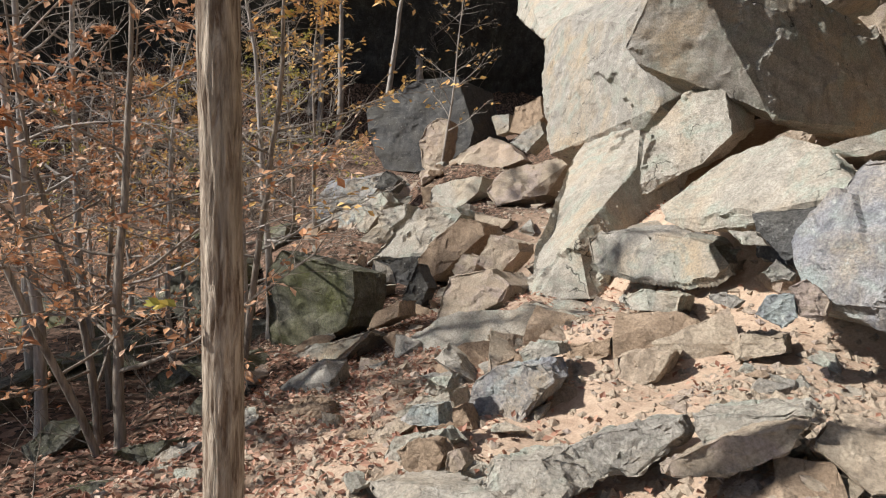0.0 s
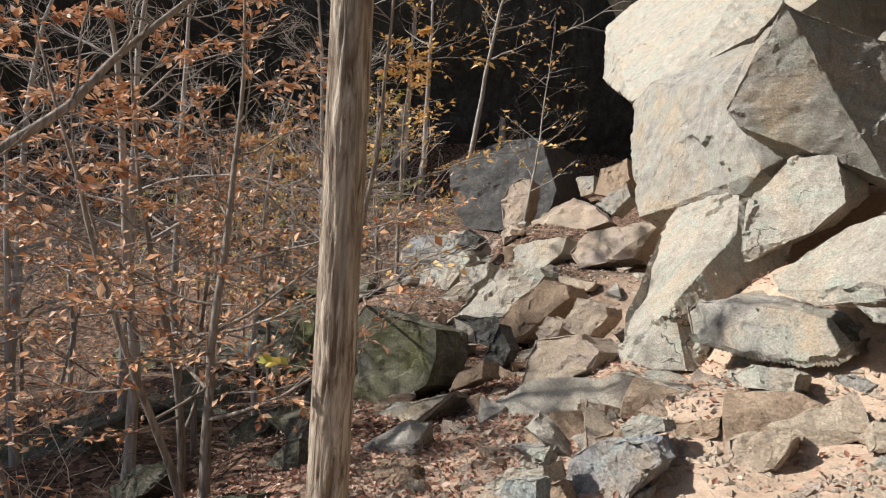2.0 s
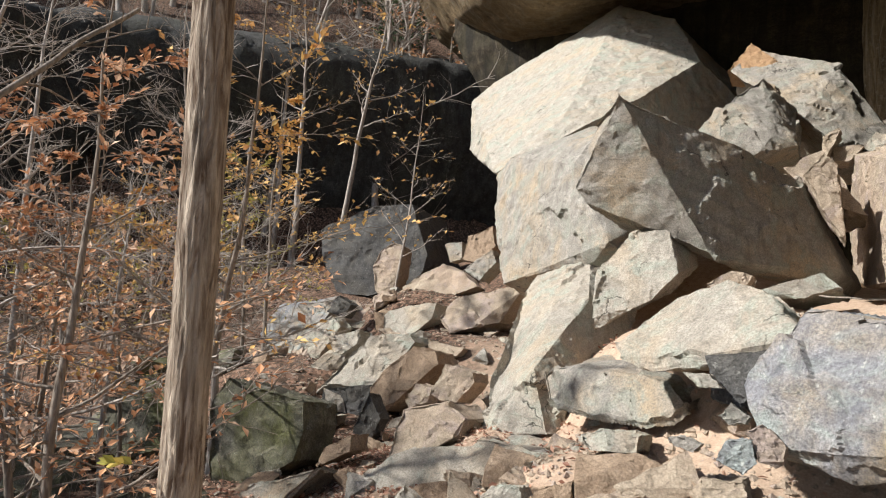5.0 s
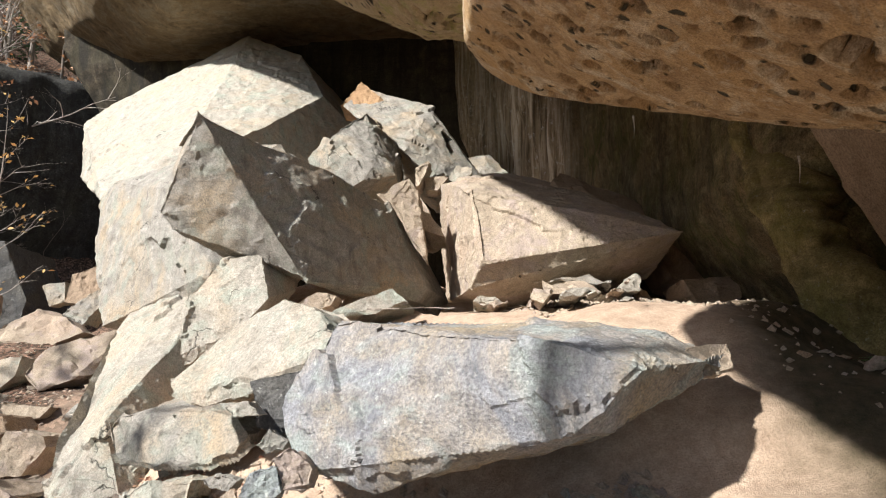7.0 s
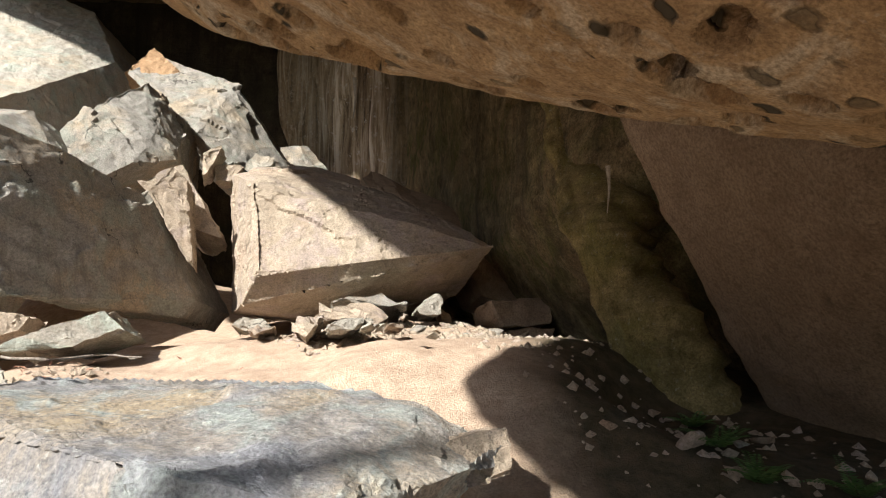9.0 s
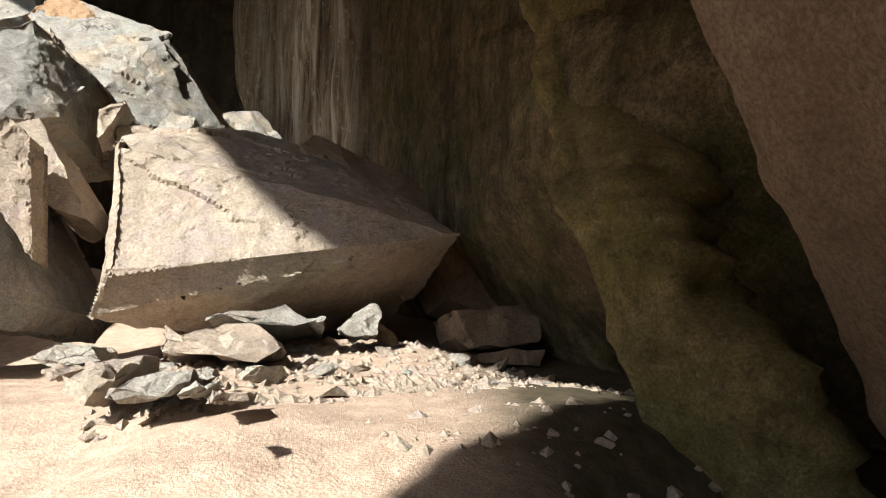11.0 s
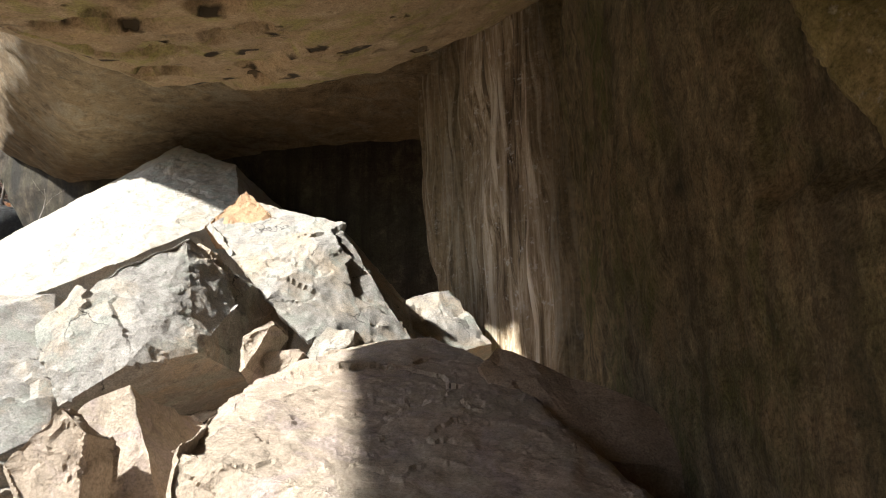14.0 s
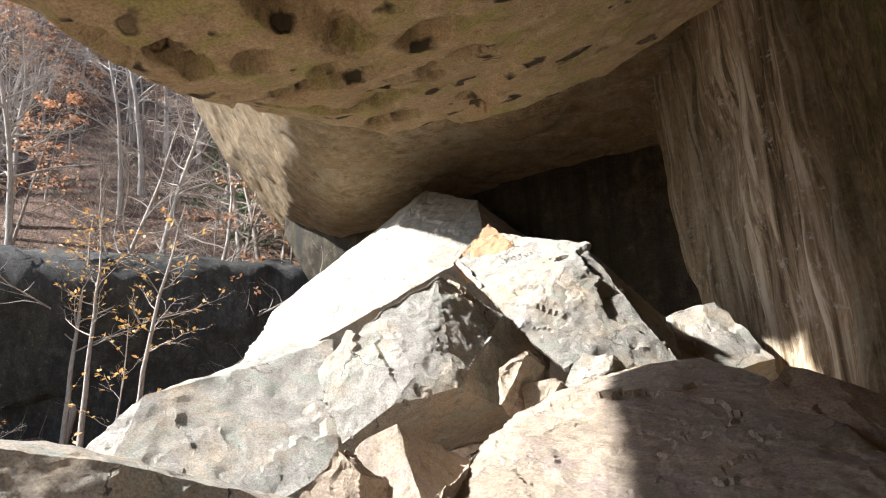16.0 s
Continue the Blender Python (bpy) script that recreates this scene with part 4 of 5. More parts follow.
rock("boulder", "pale stone behind a round one", M_PALE, 0.02, (-1.2, 2.9, -0.2),
     [(-0.2, 0.02, 0.03), (-0.13, 0.06, 0.16), (0.09, 0.07, 0.22), (0.16, 0.04, 0.17), (-0.1, 0.0, 0.01)],
     (0.05, 0.2, -0.04), [], chips=5)
rock("boulder", "round reddish brown stone", M_BROWN, 0.02, (-1.1, 2.8, -0.1),
     [(-0.15, -0.01, 0.07), (-0.07, 0.01, 0.14), (0.04, 0.01, 0.16), (0.11, -0.02, 0.1), (0.08, -0.05, 0.0), (-0.01, -0.05, -0.03), (-0.1, -0.03, -0.0)],
     (0.03, 0.13, -0.03), [], chips=5)
rock("boulder", "small tan upright stone", M_TAN, 0.02, (-0.9, 2.8, -0.1),
     [(-0.08, -0.05, 0.04), (-0.07, -0.03, 0.13), (-0.01, -0.03, 0.16), (0.03, -0.04, 0.1), (-0.01, -0.05, 0.04)],
     (0.02, 0.07, -0.01), [], chips=5)
rock("boulder", "small grey-blue stone among fallen boulders", M_BLUE, 0.02, (-1.3, 3.1, -0.0),
     [(-0.1, 0.01, -0.03), (-0.01, 0.04, 0.07), (0.14, 0.04, 0.1), (0.16, 0.0, -0.01), (0.04, 0.0, -0.04)],
     (0.03, 0.14, -0.03), [], chips=5)
rock("boulder", "small pale stone among fallen boulders", M_PALE, 0.02, (-1.3, 3.4, -0.0),
     [(-0.13, 0.01, 0.02), (-0.04, 0.05, 0.12), (0.1, 0.06, 0.15), (0.08, 0.02, 0.07), (-0.05, 0.0, -0.0)],
     (0.03, 0.13, -0.03), [], chips=5)
rock("boulder", "low tan stone in the path", M_TAN, 0.02, (-1.6, 3.4, -0.3),
     [(-0.14, -0.04, 0.02), (0.11, 0.07, 0.16), (0.22, 0.03, 0.14), (0.07, -0.07, 0.03), (-0.07, -0.1, -0.02)],
     (0.05, 0.2, -0.04), [], chips=5)
rock("boulder", "low brown stone among leaves", M_BROWN, 0.02, (-2.6, 4.0, -0.6),
     [(-0.23, -0.02, 0.04), (0.02, 0.04, 0.15), (0.2, -0.01, 0.13), (-0.08, -0.1, -0.01)],
     (0.05, 0.2, -0.04), [], chips=5)
rock("boulder", "brown angular stone among leaves", M_BROWN, 0.02, (-2.4, 3.9, -0.6),
     [(-0.19, 0.02, 0.01), (0.01, 0.08, 0.18), (0.11, 0.03, 0.09), (-0.06, 0.0, 0.0)],
     (0.04, 0.14, -0.03), [], chips=5)
rock("boulder", "flat tan stone on the dirt", M_TAN, 0.02, (0.4, 4.3, 0.2),
     [(-0.14, -0.04, 0.07), (-0.05, 0.06, 0.16), (0.2, 0.06, 0.19), (0.2, -0.05, 0.1), (-0.07, -0.1, 0.02)],
     (0.07, 0.26, -0.05), [], chips=5)
rock("boulder", "brown flat stone in the dirt", M_BROWN, 0.02, (1.2, 4.4, 0.1),
     [(-0.22, 0.12, 0.05), (-0.02, 0.14, 0.09), (0.18, 0.08, 0.09), (0.09, -0.1, -0.03), (-0.15, -0.04, -0.04)],
     (0.08, 0.34, -0.07), [], chips=5)
rock("boulder", "grey flat stone at the edge of the path", M_GREY, 0.02, (-3.1, 3.3, -0.7),
     [(-0.19, -0.06, -0.02), (-0.07, -0.0, 0.08), (0.09, 0.01, 0.12), (0.07, -0.06, 0.04), (-0.08, -0.1, -0.05)],
     (0.03, 0.13, -0.03), [], chips=5)
rock("boulder", "pale flat stone at the edge of the path", M_PALE, 0.02, (-3.1, 3.0, -0.8),
     [(-0.1, 0.03, 0.06), (-0.1, 0.08, 0.12), (0.1, 0.08, 0.17), (0.19, 0.02, 0.11), (0.02, 0.0, 0.05)],
     (0.03, 0.1, -0.02), [], chips=5)
rock("boulder", "small pale flat stone", M_PALE, 0.02, (-2.8, 3.0, -0.7),
     [(-0.08, -0.03, 0.04), (-0.07, 0.02, 0.11), (0.09, 0.02, 0.14), (0.13, -0.02, 0.1), (-0.01, -0.05, 0.04)],
     (0.02, 0.08, -0.02), [], chips=5)
rock("boulder", "long mossy ledge of rock", M_MOSS, 0.027, (-3.7, 3.5, -1.2),
     [(-0.64, -0.06, 0.06), (-0.26, 0.03, 0.28), (0.41, 0.09, 0.51), (0.58, 0.07, 0.51), (0.17, -0.01, 0.31), (-0.42, -0.1, 0.04)],
     (0.12, 0.46, -0.09), [], chips=5)
rock("boulder", "green mossy rock ledge", M_MOSS, 0.029, (-3.8, 3.2, -1.2),
     [(-0.82, -0.02, -0.03), (-0.1, 0.02, 0.2), (0.67, 0.04, 0.4), (0.67, -0.02, 0.31), (-0.25, -0.1, -0.03)],
     (0.12, 0.49, -0.1), [], chips=5)
rock("boulder", "moss-covered rock on the slope", M_MOSS, 0.02, (-5.7, 4.3, -1.8),
     [(-0.46, -0.03, 0.07), (-0.04, 0.1, 0.42), (0.43, 0.09, 0.49), (0.17, -0.03, 0.2), (-0.22, -0.1, -0.03)],
     (0.08, 0.31, -0.06), [], chips=5)
rock("boulder", "yellow-green mossy rock beside the trunk", M_MOSS, 0.02, (-4.4, 5.0, -1.4),
     [(-0.27, -0.07, 0.01), (0.01, 0.03, 0.35), (0.17, 0.05, 0.43), (0.24, -0.05, 0.16), (-0.11, -0.1, -0.04)],
     (0.05, 0.21, -0.04), [], chips=5)
rock("boulder", "mossy log-like ledge among fallen boulders", M_MOSS, 0.024, (-6.4, 6.7, -2.1),
     [(-0.53, -0.11, 0.06), (-0.18, 0.06, 0.38), (0.31, 0.16, 0.62), (0.44, 0.01, 0.41), (-0.15, -0.2, -0.01)],
     (0.1, 0.4, -0.08), [], chips=5)
rock("boulder", "dark mossy boulder in the ravine", M_MOSS, 0.034, (-7.7, 8.7, -1.8),
     [(-0.62, 0.06, 0.99), (0.05, 0.14, 1.33), (0.69, 0.06, 1.11), (0.72, -0.15, 0.3), (-0.06, -0.2, 0.02), (-0.62, -0.1, 0.32)],
     (0.14, 0.58, -0.12), [], chips=5)
rock("boulder", "dark boulder down in the ravine", M_MOSS, 0.038, (-13.0, 9.7, -3.7),
     [(-1.09, 0.04, 1.01), (-0.12, 0.15, 1.61), (0.97, 0.04, 1.27), (0.98, -0.17, 0.35), (-0.53, -0.2, 0.0)],
     (0.16, 0.64, -0.13), [], chips=5)
rock("boulder", "small grey broken stone", M_GREY, 0.02, (0.5, 4.4, 0.7),
     [(-0.07, -0.03, 0.05), (0.01, 0.0, 0.13), (0.12, -0.02, 0.06), (0.09, -0.04, 0.01), (-0.01, -0.05, -0.0)],
     (0.04, 0.15, -0.03), [], chips=5)
rock("boulder", "pale wedge stone between boulders", M_PALE, 0.02, (0.3, 4.4, 0.9),
     [(-0.07, 0.05, 0.08), (0.09, 0.06, 0.09), (0.16, 0.01, 0.01), (0.0, 0.0, 0.01)],
     (0.04, 0.17, -0.03), [], chips=5)
rock("boulder", "tan angular stone leaning on the slab", M_TAN, 0.02, (0.6, 4.0, 0.6),
     [(-0.06, 0.01, 0.14), (0.03, 0.04, 0.2), (0.16, -0.0, 0.09), (0.13, -0.05, -0.01), (0.0, -0.05, 0.0)],
     (0.04, 0.17, -0.03), [], chips=5)
rock("boulder", "grey broken stone among fallen boulders", M_BLUE, 0.02, (0.5, 3.9, 0.5),
     [(-0.12, 0.02, 0.09), (-0.07, 0.07, 0.2), (0.07, 0.08, 0.22), (0.09, 0.03, 0.1), (0.02, 0.0, 0.03)],
     (0.04, 0.17, -0.03), [], chips=5)
rock("boulder", "small grey stone under a boulder", M_GREY, 0.02, (0.2, 4.3, 0.5),
     [(-0.07, 0.03, 0.09), (0.05, 0.05, 0.1), (0.14, 0.03, 0.07), (0.1, 0.0, 0.02), (-0.03, 0.0, 0.04)],
     (0.04, 0.17, -0.03), [], chips=5)
rock("boulder", "pale rubble stone among fallen boulders", M_PALE, 0.025, (-0.2, 5.0, 0.3),
     [(-0.29, -0.04, 0.06), (-0.08, 0.05, 0.13), (0.19, 0.05, 0.11), (0.18, -0.06, 0.0), (-0.18, -0.1, -0.01)],
     (0.1, 0.41, -0.08), [], chips=5)
rock("boulder", "flat pale rock behind the slab", M_PALE, 0.04, (1.3, 6.7, 1.4),
     [(-0.27, -0.04, 0.11), (0.24, 0.1, 0.3), (0.39, -0.01, 0.14), (0.03, -0.08, 0.03), (-0.39, -0.1, 0.03)],
     (0.17, 0.67, -0.13), [], chips=5)
rock("boulder", "small rounded tan stone in a gap", M_TAN, 0.025, (0.8, 7.3, 1.4),
     [(-0.24, -0.04, 0.12), (0.02, 0.04, 0.26), (0.23, 0.03, 0.23), (0.17, -0.04, 0.12), (-0.14, -0.1, 0.02)],
     (0.11, 0.43, -0.09), [], chips=5)
rock("boulder", "flat tan layered rock on the floor", M_TAN, 0.069, (3.4, 6.8, 1.6),
     [(-0.39, -0.05, 0.05), (-0.3, 0.13, 0.12), (0.05, 0.27, 0.18), (0.21, 0.26, 0.17), (0.32, 0.08, 0.07), (0.33, -0.0, 0.03), (0.24, -0.09, -0.0), (-0.05, -0.09, 0.01), (-0.36, -0.1, 0.02)],
     (0.29, 1.15, -0.23), [], chips=5)
rock("boulder", "grey rough-edged stone among fallen boulders", M_GREY, 0.061, (3.7, 7.4, 1.7),
     [(-0.34, -0.04, 0.07), (-0.1, 0.01, 0.13), (0.18, 0.04, 0.16), (0.42, -0.07, 0.03), (0.19, -0.1, 0.0), (-0.17, -0.07, 0.04)],
     (0.26, 1.03, -0.21), [], chips=5)
rock("boulder", "pale greenish pointed stone", M_PALE, 0.023, (4.4, 7.5, 1.6),
     [(-0.21, -0.08, 0.06), (-0.03, 0.01, 0.19), (0.12, 0.05, 0.25), (0.15, 0.0, 0.18), (0.09, -0.09, 0.03), (-0.09, -0.1, 0.02)],
     (0.1, 0.39, -0.08), [], chips=5)
rock("boulder", "small brown shadowed stone", M_BROWN, 0.02, (4.7, 7.6, 1.5),
     [(-0.11, 0.12, 0.22), (0.01, 0.06, 0.13), (0.05, 0.0, 0.03), (-0.1, 0.01, 0.05)],
     (0.05, 0.21, -0.04), [], chips=5)
rock("boulder", "reddish rectangular rock block", M_BROWN, 0.047, (5.6, 7.8, 1.5),
     [(-0.33, 0.04, 0.27), (0.05, 0.06, 0.31), (0.47, 0.07, 0.33), (0.48, -0.06, 0.03), (0.16, -0.09, -0.02), (-0.22, -0.1, -0.02), (-0.32, -0.05, 0.09)],
     (0.2, 0.79, -0.16), [], chips=5)
rock("boulder", "flat brown stone under a block", M_BROWN, 0.04, (5.6, 7.6, 1.3),
     [(-0.36, -0.0, 0.16), (0.01, 0.02, 0.18), (0.39, 0.02, 0.16), (0.26, -0.1, 0.05), (-0.23, -0.08, 0.09)],
     (0.17, 0.68, -0.14), [], chips=5)
rock("boulder", "long tan plate of sandstone", M_TAN, 0.041, (2.9, 6.2, 1.5),
     [(-0.18, -0.03, 0.1), (-0.03, 0.21, 0.16), (0.14, 0.24, 0.17), (0.12, 0.13, 0.13), (-0.07, -0.15, 0.06), (-0.13, -0.3, 0.04)],
     (0.17, 0.68, -0.14), [], chips=5)
rock("boulder", "pale green flat plate on the floor", M_PALE, 0.052, (3.0, 5.7, 1.6),
     [(-0.18, -0.12, 0.04), (-0.06, 0.1, 0.06), (0.06, 0.21, 0.08), (0.18, 0.17, 0.07), (0.14, 0.04, 0.04), (0.01, -0.17, 0.01), (-0.17, -0.2, 0.03)],
     (0.22, 0.87, -0.17), [], chips=5)
rock("boulder", "thin pale plate among fallen boulders", M_PALE, 0.024, (3.2, 5.7, 1.6),
     [(-0.12, -0.04, 0.01), (0.02, 0.11, 0.02), (0.07, 0.13, 0.02), (0.01, 0.03, 0.0), (-0.09, -0.1, -0.0)],
     (0.1, 0.4, -0.08), [], chips=5)
rock("boulder", "small green-grey stone among fallen boulders", M_PALE, 0.02, (3.2, 5.9, 1.6),
     [(-0.02, 0.03, 0.03), (0.02, 0.08, 0.06), (0.07, 0.07, 0.05), (0.06, 0.02, 0.02), (0.01, 0.0, 0.01)],
     (0.04, 0.17, -0.03), [], chips=5)
rock("boulder", "small flat tan stone", M_TAN, 0.021, (3.3, 5.5, 1.6),
     [(-0.13, -0.08, 0.03), (-0.04, 0.02, 0.03), (0.03, 0.02, 0.03), (0.0, -0.06, 0.01), (-0.09, -0.1, 0.02)],
     (0.09, 0.35, -0.07), [], chips=5)
rock("boulder", "small tan wedge among fallen boulders", M_TAN, 0.02, (3.1, 5.1, 1.7),
     [(0.0, -0.07, 0.0), (0.05, 0.01, 0.01), (0.07, -0.02, 0.0), (0.02, -0.1, -0.01)],
     (0.05, 0.18, -0.04), [], chips=5)
rock("boulder", "grey block in the gap", M_PALE, 0.035, (2.7, 7.5, 1.5),
     [(-0.2, -0.06, 0.04), (-0.1, 0.05, 0.13), (0.1, 0.04, 0.11), (0.14, -0.06, 0.02), (-0.05, -0.1, -0.0)],
     (0.15, 0.58, -0.12), [], chips=5)
rock("boulder", "grey flat stone among fallen boulders", M_TAN, 0.028, (2.7, 7.1, 1.5),
     [(-0.14, -0.01, 0.03), (0.05, 0.06, 0.04), (0.12, 0.04, 0.03), (-0.08, -0.1, -0.01)],
     (0.12, 0.47, -0.09), [], chips=5)
rock("boulder", "dark brown rock leaning against the wall", M_BROWN, 0.061, (6.1, 8.8, 1.7),
     [(-0.53, 0.09, 0.44), (-0.08, 0.32, 0.82), (0.5, 0.25, 0.74), (0.56, -0.14, 0.11), (-0.12, -0.2, 0.02), (-0.47, -0.14, 0.11)],
     (0.25, 1.02, -0.2), [], chips=5)
rock("boulder", "brown weathered slab behind the sunlit boulder", M_BROWN, 0.12, (5.4, 10.2, 2.4),
     [(-0.66, 0.53, 1.14), (-0.47, 0.69, 1.34), (0.67, 0.21, 0.79), (0.92, -0.28, 0.3), (0.36, -0.6, 0.05), (-0.21, -0.33, 0.27), (-0.55, 0.08, 0.65)],
     (0.52, 2.09, -0.42), [], chips=5)
rock("boulder", "pale green slab wedged at the back", M_GREY, 0.099, (5.0, 16.2, 4.1),
     [(-0.86, 0.73, 1.85), (-0.34, 0.68, 1.8), (0.33, 0.26, 1.23), (0.89, -0.52, 0.23), (0.21, -0.7, 0.02), (-0.4, -0.35, 0.41)],
     (0.42, 1.66, -0.33), [], chips=5)
rock("boulder", "small upright stone chip", M_TAN, 0.026, (2.8, 12.0, 3.6),
     [(0.09, 0.1, 0.57), (0.14, 0.07, 0.49), (-0.09, -0.08, 0.04), (-0.2, -0.1, -0.04), (-0.15, 0.03, 0.36)],
     (0.11, 0.44, -0.09), [], chips=5)
rock("boulder", "small tan chip among fallen boulders", M_TAN, 0.032, (3.0, 12.0, 3.6),
     [(-0.2, 0.07, 0.23), (0.16, 0.05, 0.23), (0.26, 0.01, 0.19), (0.01, -0.1, -0.01), (-0.2, -0.08, 0.01)],
     (0.13, 0.54, -0.11), [], chips=5)
rock("boulder", "pale chip of rock on the boulder", M_PALE, 0.034, (3.5, 12.1, 3.7),
     [(-0.27, -0.05, 0.06), (-0.04, 0.13, 0.37), (0.25, 0.1, 0.35), (0.22, -0.01, 0.17), (-0.14, -0.1, -0.01)],
     (0.14, 0.58, -0.12), [], chips=5)
rock("boulder", "tan shard wedged between two boulders", M_TAN, 0.02, (2.1, 9.3, 2.1),
     [(-0.26, 0.08, 0.84), (-0.01, 0.14, 1.15), (0.17, 0.11, 1.0), (0.22, -0.1, 0.01), (-0.04, -0.01, 0.42)],
     (0.08, 0.34, -0.07), [], chips=5)
rock("boulder", "rusty tan broken block", M_TAN, 0.068, (2.3, 9.9, 2.5),
     [(-0.59, 0.16, 0.65), (-0.07, 0.26, 0.87), (0.31, -0.14, 0.2), (0.37, -0.3, -0.04), (0.13, -0.25, 0.03), (-0.17, -0.03, 0.35)],
     (0.28, 1.14, -0.23), [], chips=5)
rock("boulder", "tan stone leaning at the end of the slab", M_TAN, 0.02, (2.9, 3.7, 1.1),
     [(-0.16, 0.02, 0.13), (-0.09, 0.07, 0.18), (0.18, 0.1, 0.19), (0.21, 0.05, 0.13), (0.14, -0.03, 0.05), (-0.15, -0.1, 0.02)],
     (0.07, 0.3, -0.06), [], chips=5)
rock("boulder", "flat brown stone on the dark floor", M_BROWN, 0.02, (4.2, 4.5, 0.8),
     [(-0.17, 0.05, 0.17), (0.01, 0.1, 0.21), (0.09, -0.05, 0.05), (0.02, -0.1, 0.01), (-0.13, -0.03, 0.09)],
     (0.05, 0.21, -0.04), [], chips=5)
rock("boulder", "small yellowish stone on the dark floor", M_TAN, 0.02, (4.2, 3.6, 1.0),
     [(-0.13, 0.01, -0.01), (-0.03, 0.06, 0.06), (0.1, 0.06, 0.04), (0.07, 0.02, -0.02), (-0.06, 0.0, -0.03)],
     (0.03, 0.11, -0.02), [], chips=5)
rock("boulder", "dark block against the shelter wall", M_MOSS, 0.02, (5.6, 4.2, 0.8),
     [(-0.28, 0.02, 0.1), (-0.12, 0.09, 0.28), (0.24, 0.09, 0.27), (0.17, 0.02, 0.06), (-0.07, 0.0, 0.03)],
     (0.05, 0.2, -0.04), [], chips=5)



# ---- woods ----
def bark(name, light, dark, scale=1.0):
    mat, n, l, b = nodes_of(name, 0.9)
    geo = n.new("ShaderNodeTexCoord").outputs["Object"]
    ridges = noisy(n, l, stretched(n, l, geo, (1, 1, 0.13)), 40 * scale, 6, 0.65, 0.8)
    patch = noisy(n, l, geo, 5 * scale, 5, 0.6)
    col = ramp(n, l, ridges, [(0.38, dark), (0.62, light)])
    col = mix(n, l, ramp(n, l, patch, [(0.45, (0, 0, 0)), (0.7, (0.6, 0.6, 0.6))]), col, tuple(0.7 * c for c in light))
    l.new(col, b.inputs["Base Color"])
    bp = n.new("ShaderNodeBump")
    bp.inputs["Strength"].default_value, bp.inputs["Distance"].default_value = 1.0, 0.03
    l.new(ridges, bp.inputs["Height"])
    l.new(bp.outputs[0], b.inputs["Normal"])
    return mat


def leaf_matter(name, stops):
    mat, n, l, b = nodes_of(name, 0.6)
    rnd = n.new("ShaderNodeNewGeometry").outputs["Random Per Island"]
    col = ramp(n, l, rnd, stops)
    l.new(col, b.inputs["Base Color"])
    tr = n.new("ShaderNodeBsdfTranslucent")
    l.new(col, tr.inputs["Color"])
    ms = n.new("ShaderNodeMixShader")
    ms.inputs[0].default_value = 0.22
    l.new(b.outputs[0], ms.inputs[1])
    l.new(tr.outputs[0], ms.inputs[2])
    l.new(ms.outputs[0], n["Material Output"].inputs["Surface"])
    return mat


M_BARK = bark("furrowed_bark", (0.50, 0.42, 0.33), (0.13, 0.085, 0.055))
M_TWIG = bark("grey_twig_bark", (0.34, 0.29, 0.24), (0.14, 0.115, 0.09), 0.6)
M_ASH = bark("pale_grey_bark", (0.47, 0.42, 0.37), (0.24, 0.205, 0.175), 0.5)
M_OAK = leaf_matter("russet_leaves", [(0.0, (0.30, 0.13, 0.065)), (0.35, (0.54, 0.27, 0.13)), (0.7, (0.70, 0.43, 0.26)), (1.0, (0.66, 0.50, 0.38))])
M_GOLD = leaf_matter("golden_leaves", [(0.0, (0.55, 0.30, 0.09)), (0.5, (0.66, 0.45, 0.16)), (1.0, (0.62, 0.33, 0.14))])
M_GREEN = leaf_matter("yellow_green_leaves", [(0.0, (0.22, 0.22, 0.05)), (0.6, (0.40, 0.36, 0.08)), (1.0, (0.50, 0.38, 0.10))])
M_PINE = leaf_matter("evergreen_foliage", [(0.0, (0.03, 0.07, 0.03)), (1.0, (0.10, 0.16, 0.07))])
M_LITTER = leaf_matter("dry_fallen_leaves", [(0.0, (0.16, 0.07, 0.045)), (0.4, (0.36, 0.19, 0.13)), (0.75, (0.50, 0.31, 0.22)), (1.0, (0.60, 0.47, 0.37))])


def tube(verts, faces, line, radii, sides):
    """Adds a tapered tube along a line of points."""
    start = len(verts)
    for i, (p, r) in enumerate(zip(line, radii)):
        way = (line[min(i + 1, len(line) - 1)] - line[max(i - 1, 0)]).normalized()
        a = way.orthogonal().normalized() if abs(way.z) < 0.99 else Vector((1, 0, 0))
        a = (Vector((1, 0, 0)) - way * way.x).normalized() if abs(way.x) < 0.9 else (Vector((0, 1, 0)) - way * way.y).normalized()
        b = way.cross(a)
        for k in range(sides):
            t = 2 * math.pi * k / sides
            verts.append(tuple(p + (a * math.cos(t) + b * math.sin(t)) * r))
    for i in range(len(line) - 1):
        for k in range(sides):
            k2 = (k + 1) % sides
            faces.append((start + i * sides + k, start + i * sides + k2, start + (i + 1) * sides + k2, start + (i + 1) * sides + k))


def leaf(verts, faces, at, way, up, size):
    side = way.cross(up).normalized() * size * 0.28
    i = len(verts)
    fold = up * size * 0.10
    for p in (at, at + way * size * 0.45 + side + fold, at + way * size, at + way * size * 0.45 - side + fold):
        verts.append(tuple(p))
    faces += [(i, i + 1, i + 2), (i, i + 2, i + 3)]


def bend(rng, at, way, length, steps, wander, lift=0.0):
    line = [at.copy()]
    for _ in range(steps):
        way = (way + Vector((rng.gauss(0, wander), rng.gauss(0, wander), rng.gauss(0, wander) + lift))).normalized()
        line.append(line[-1] + way * (length / steps))
    return line


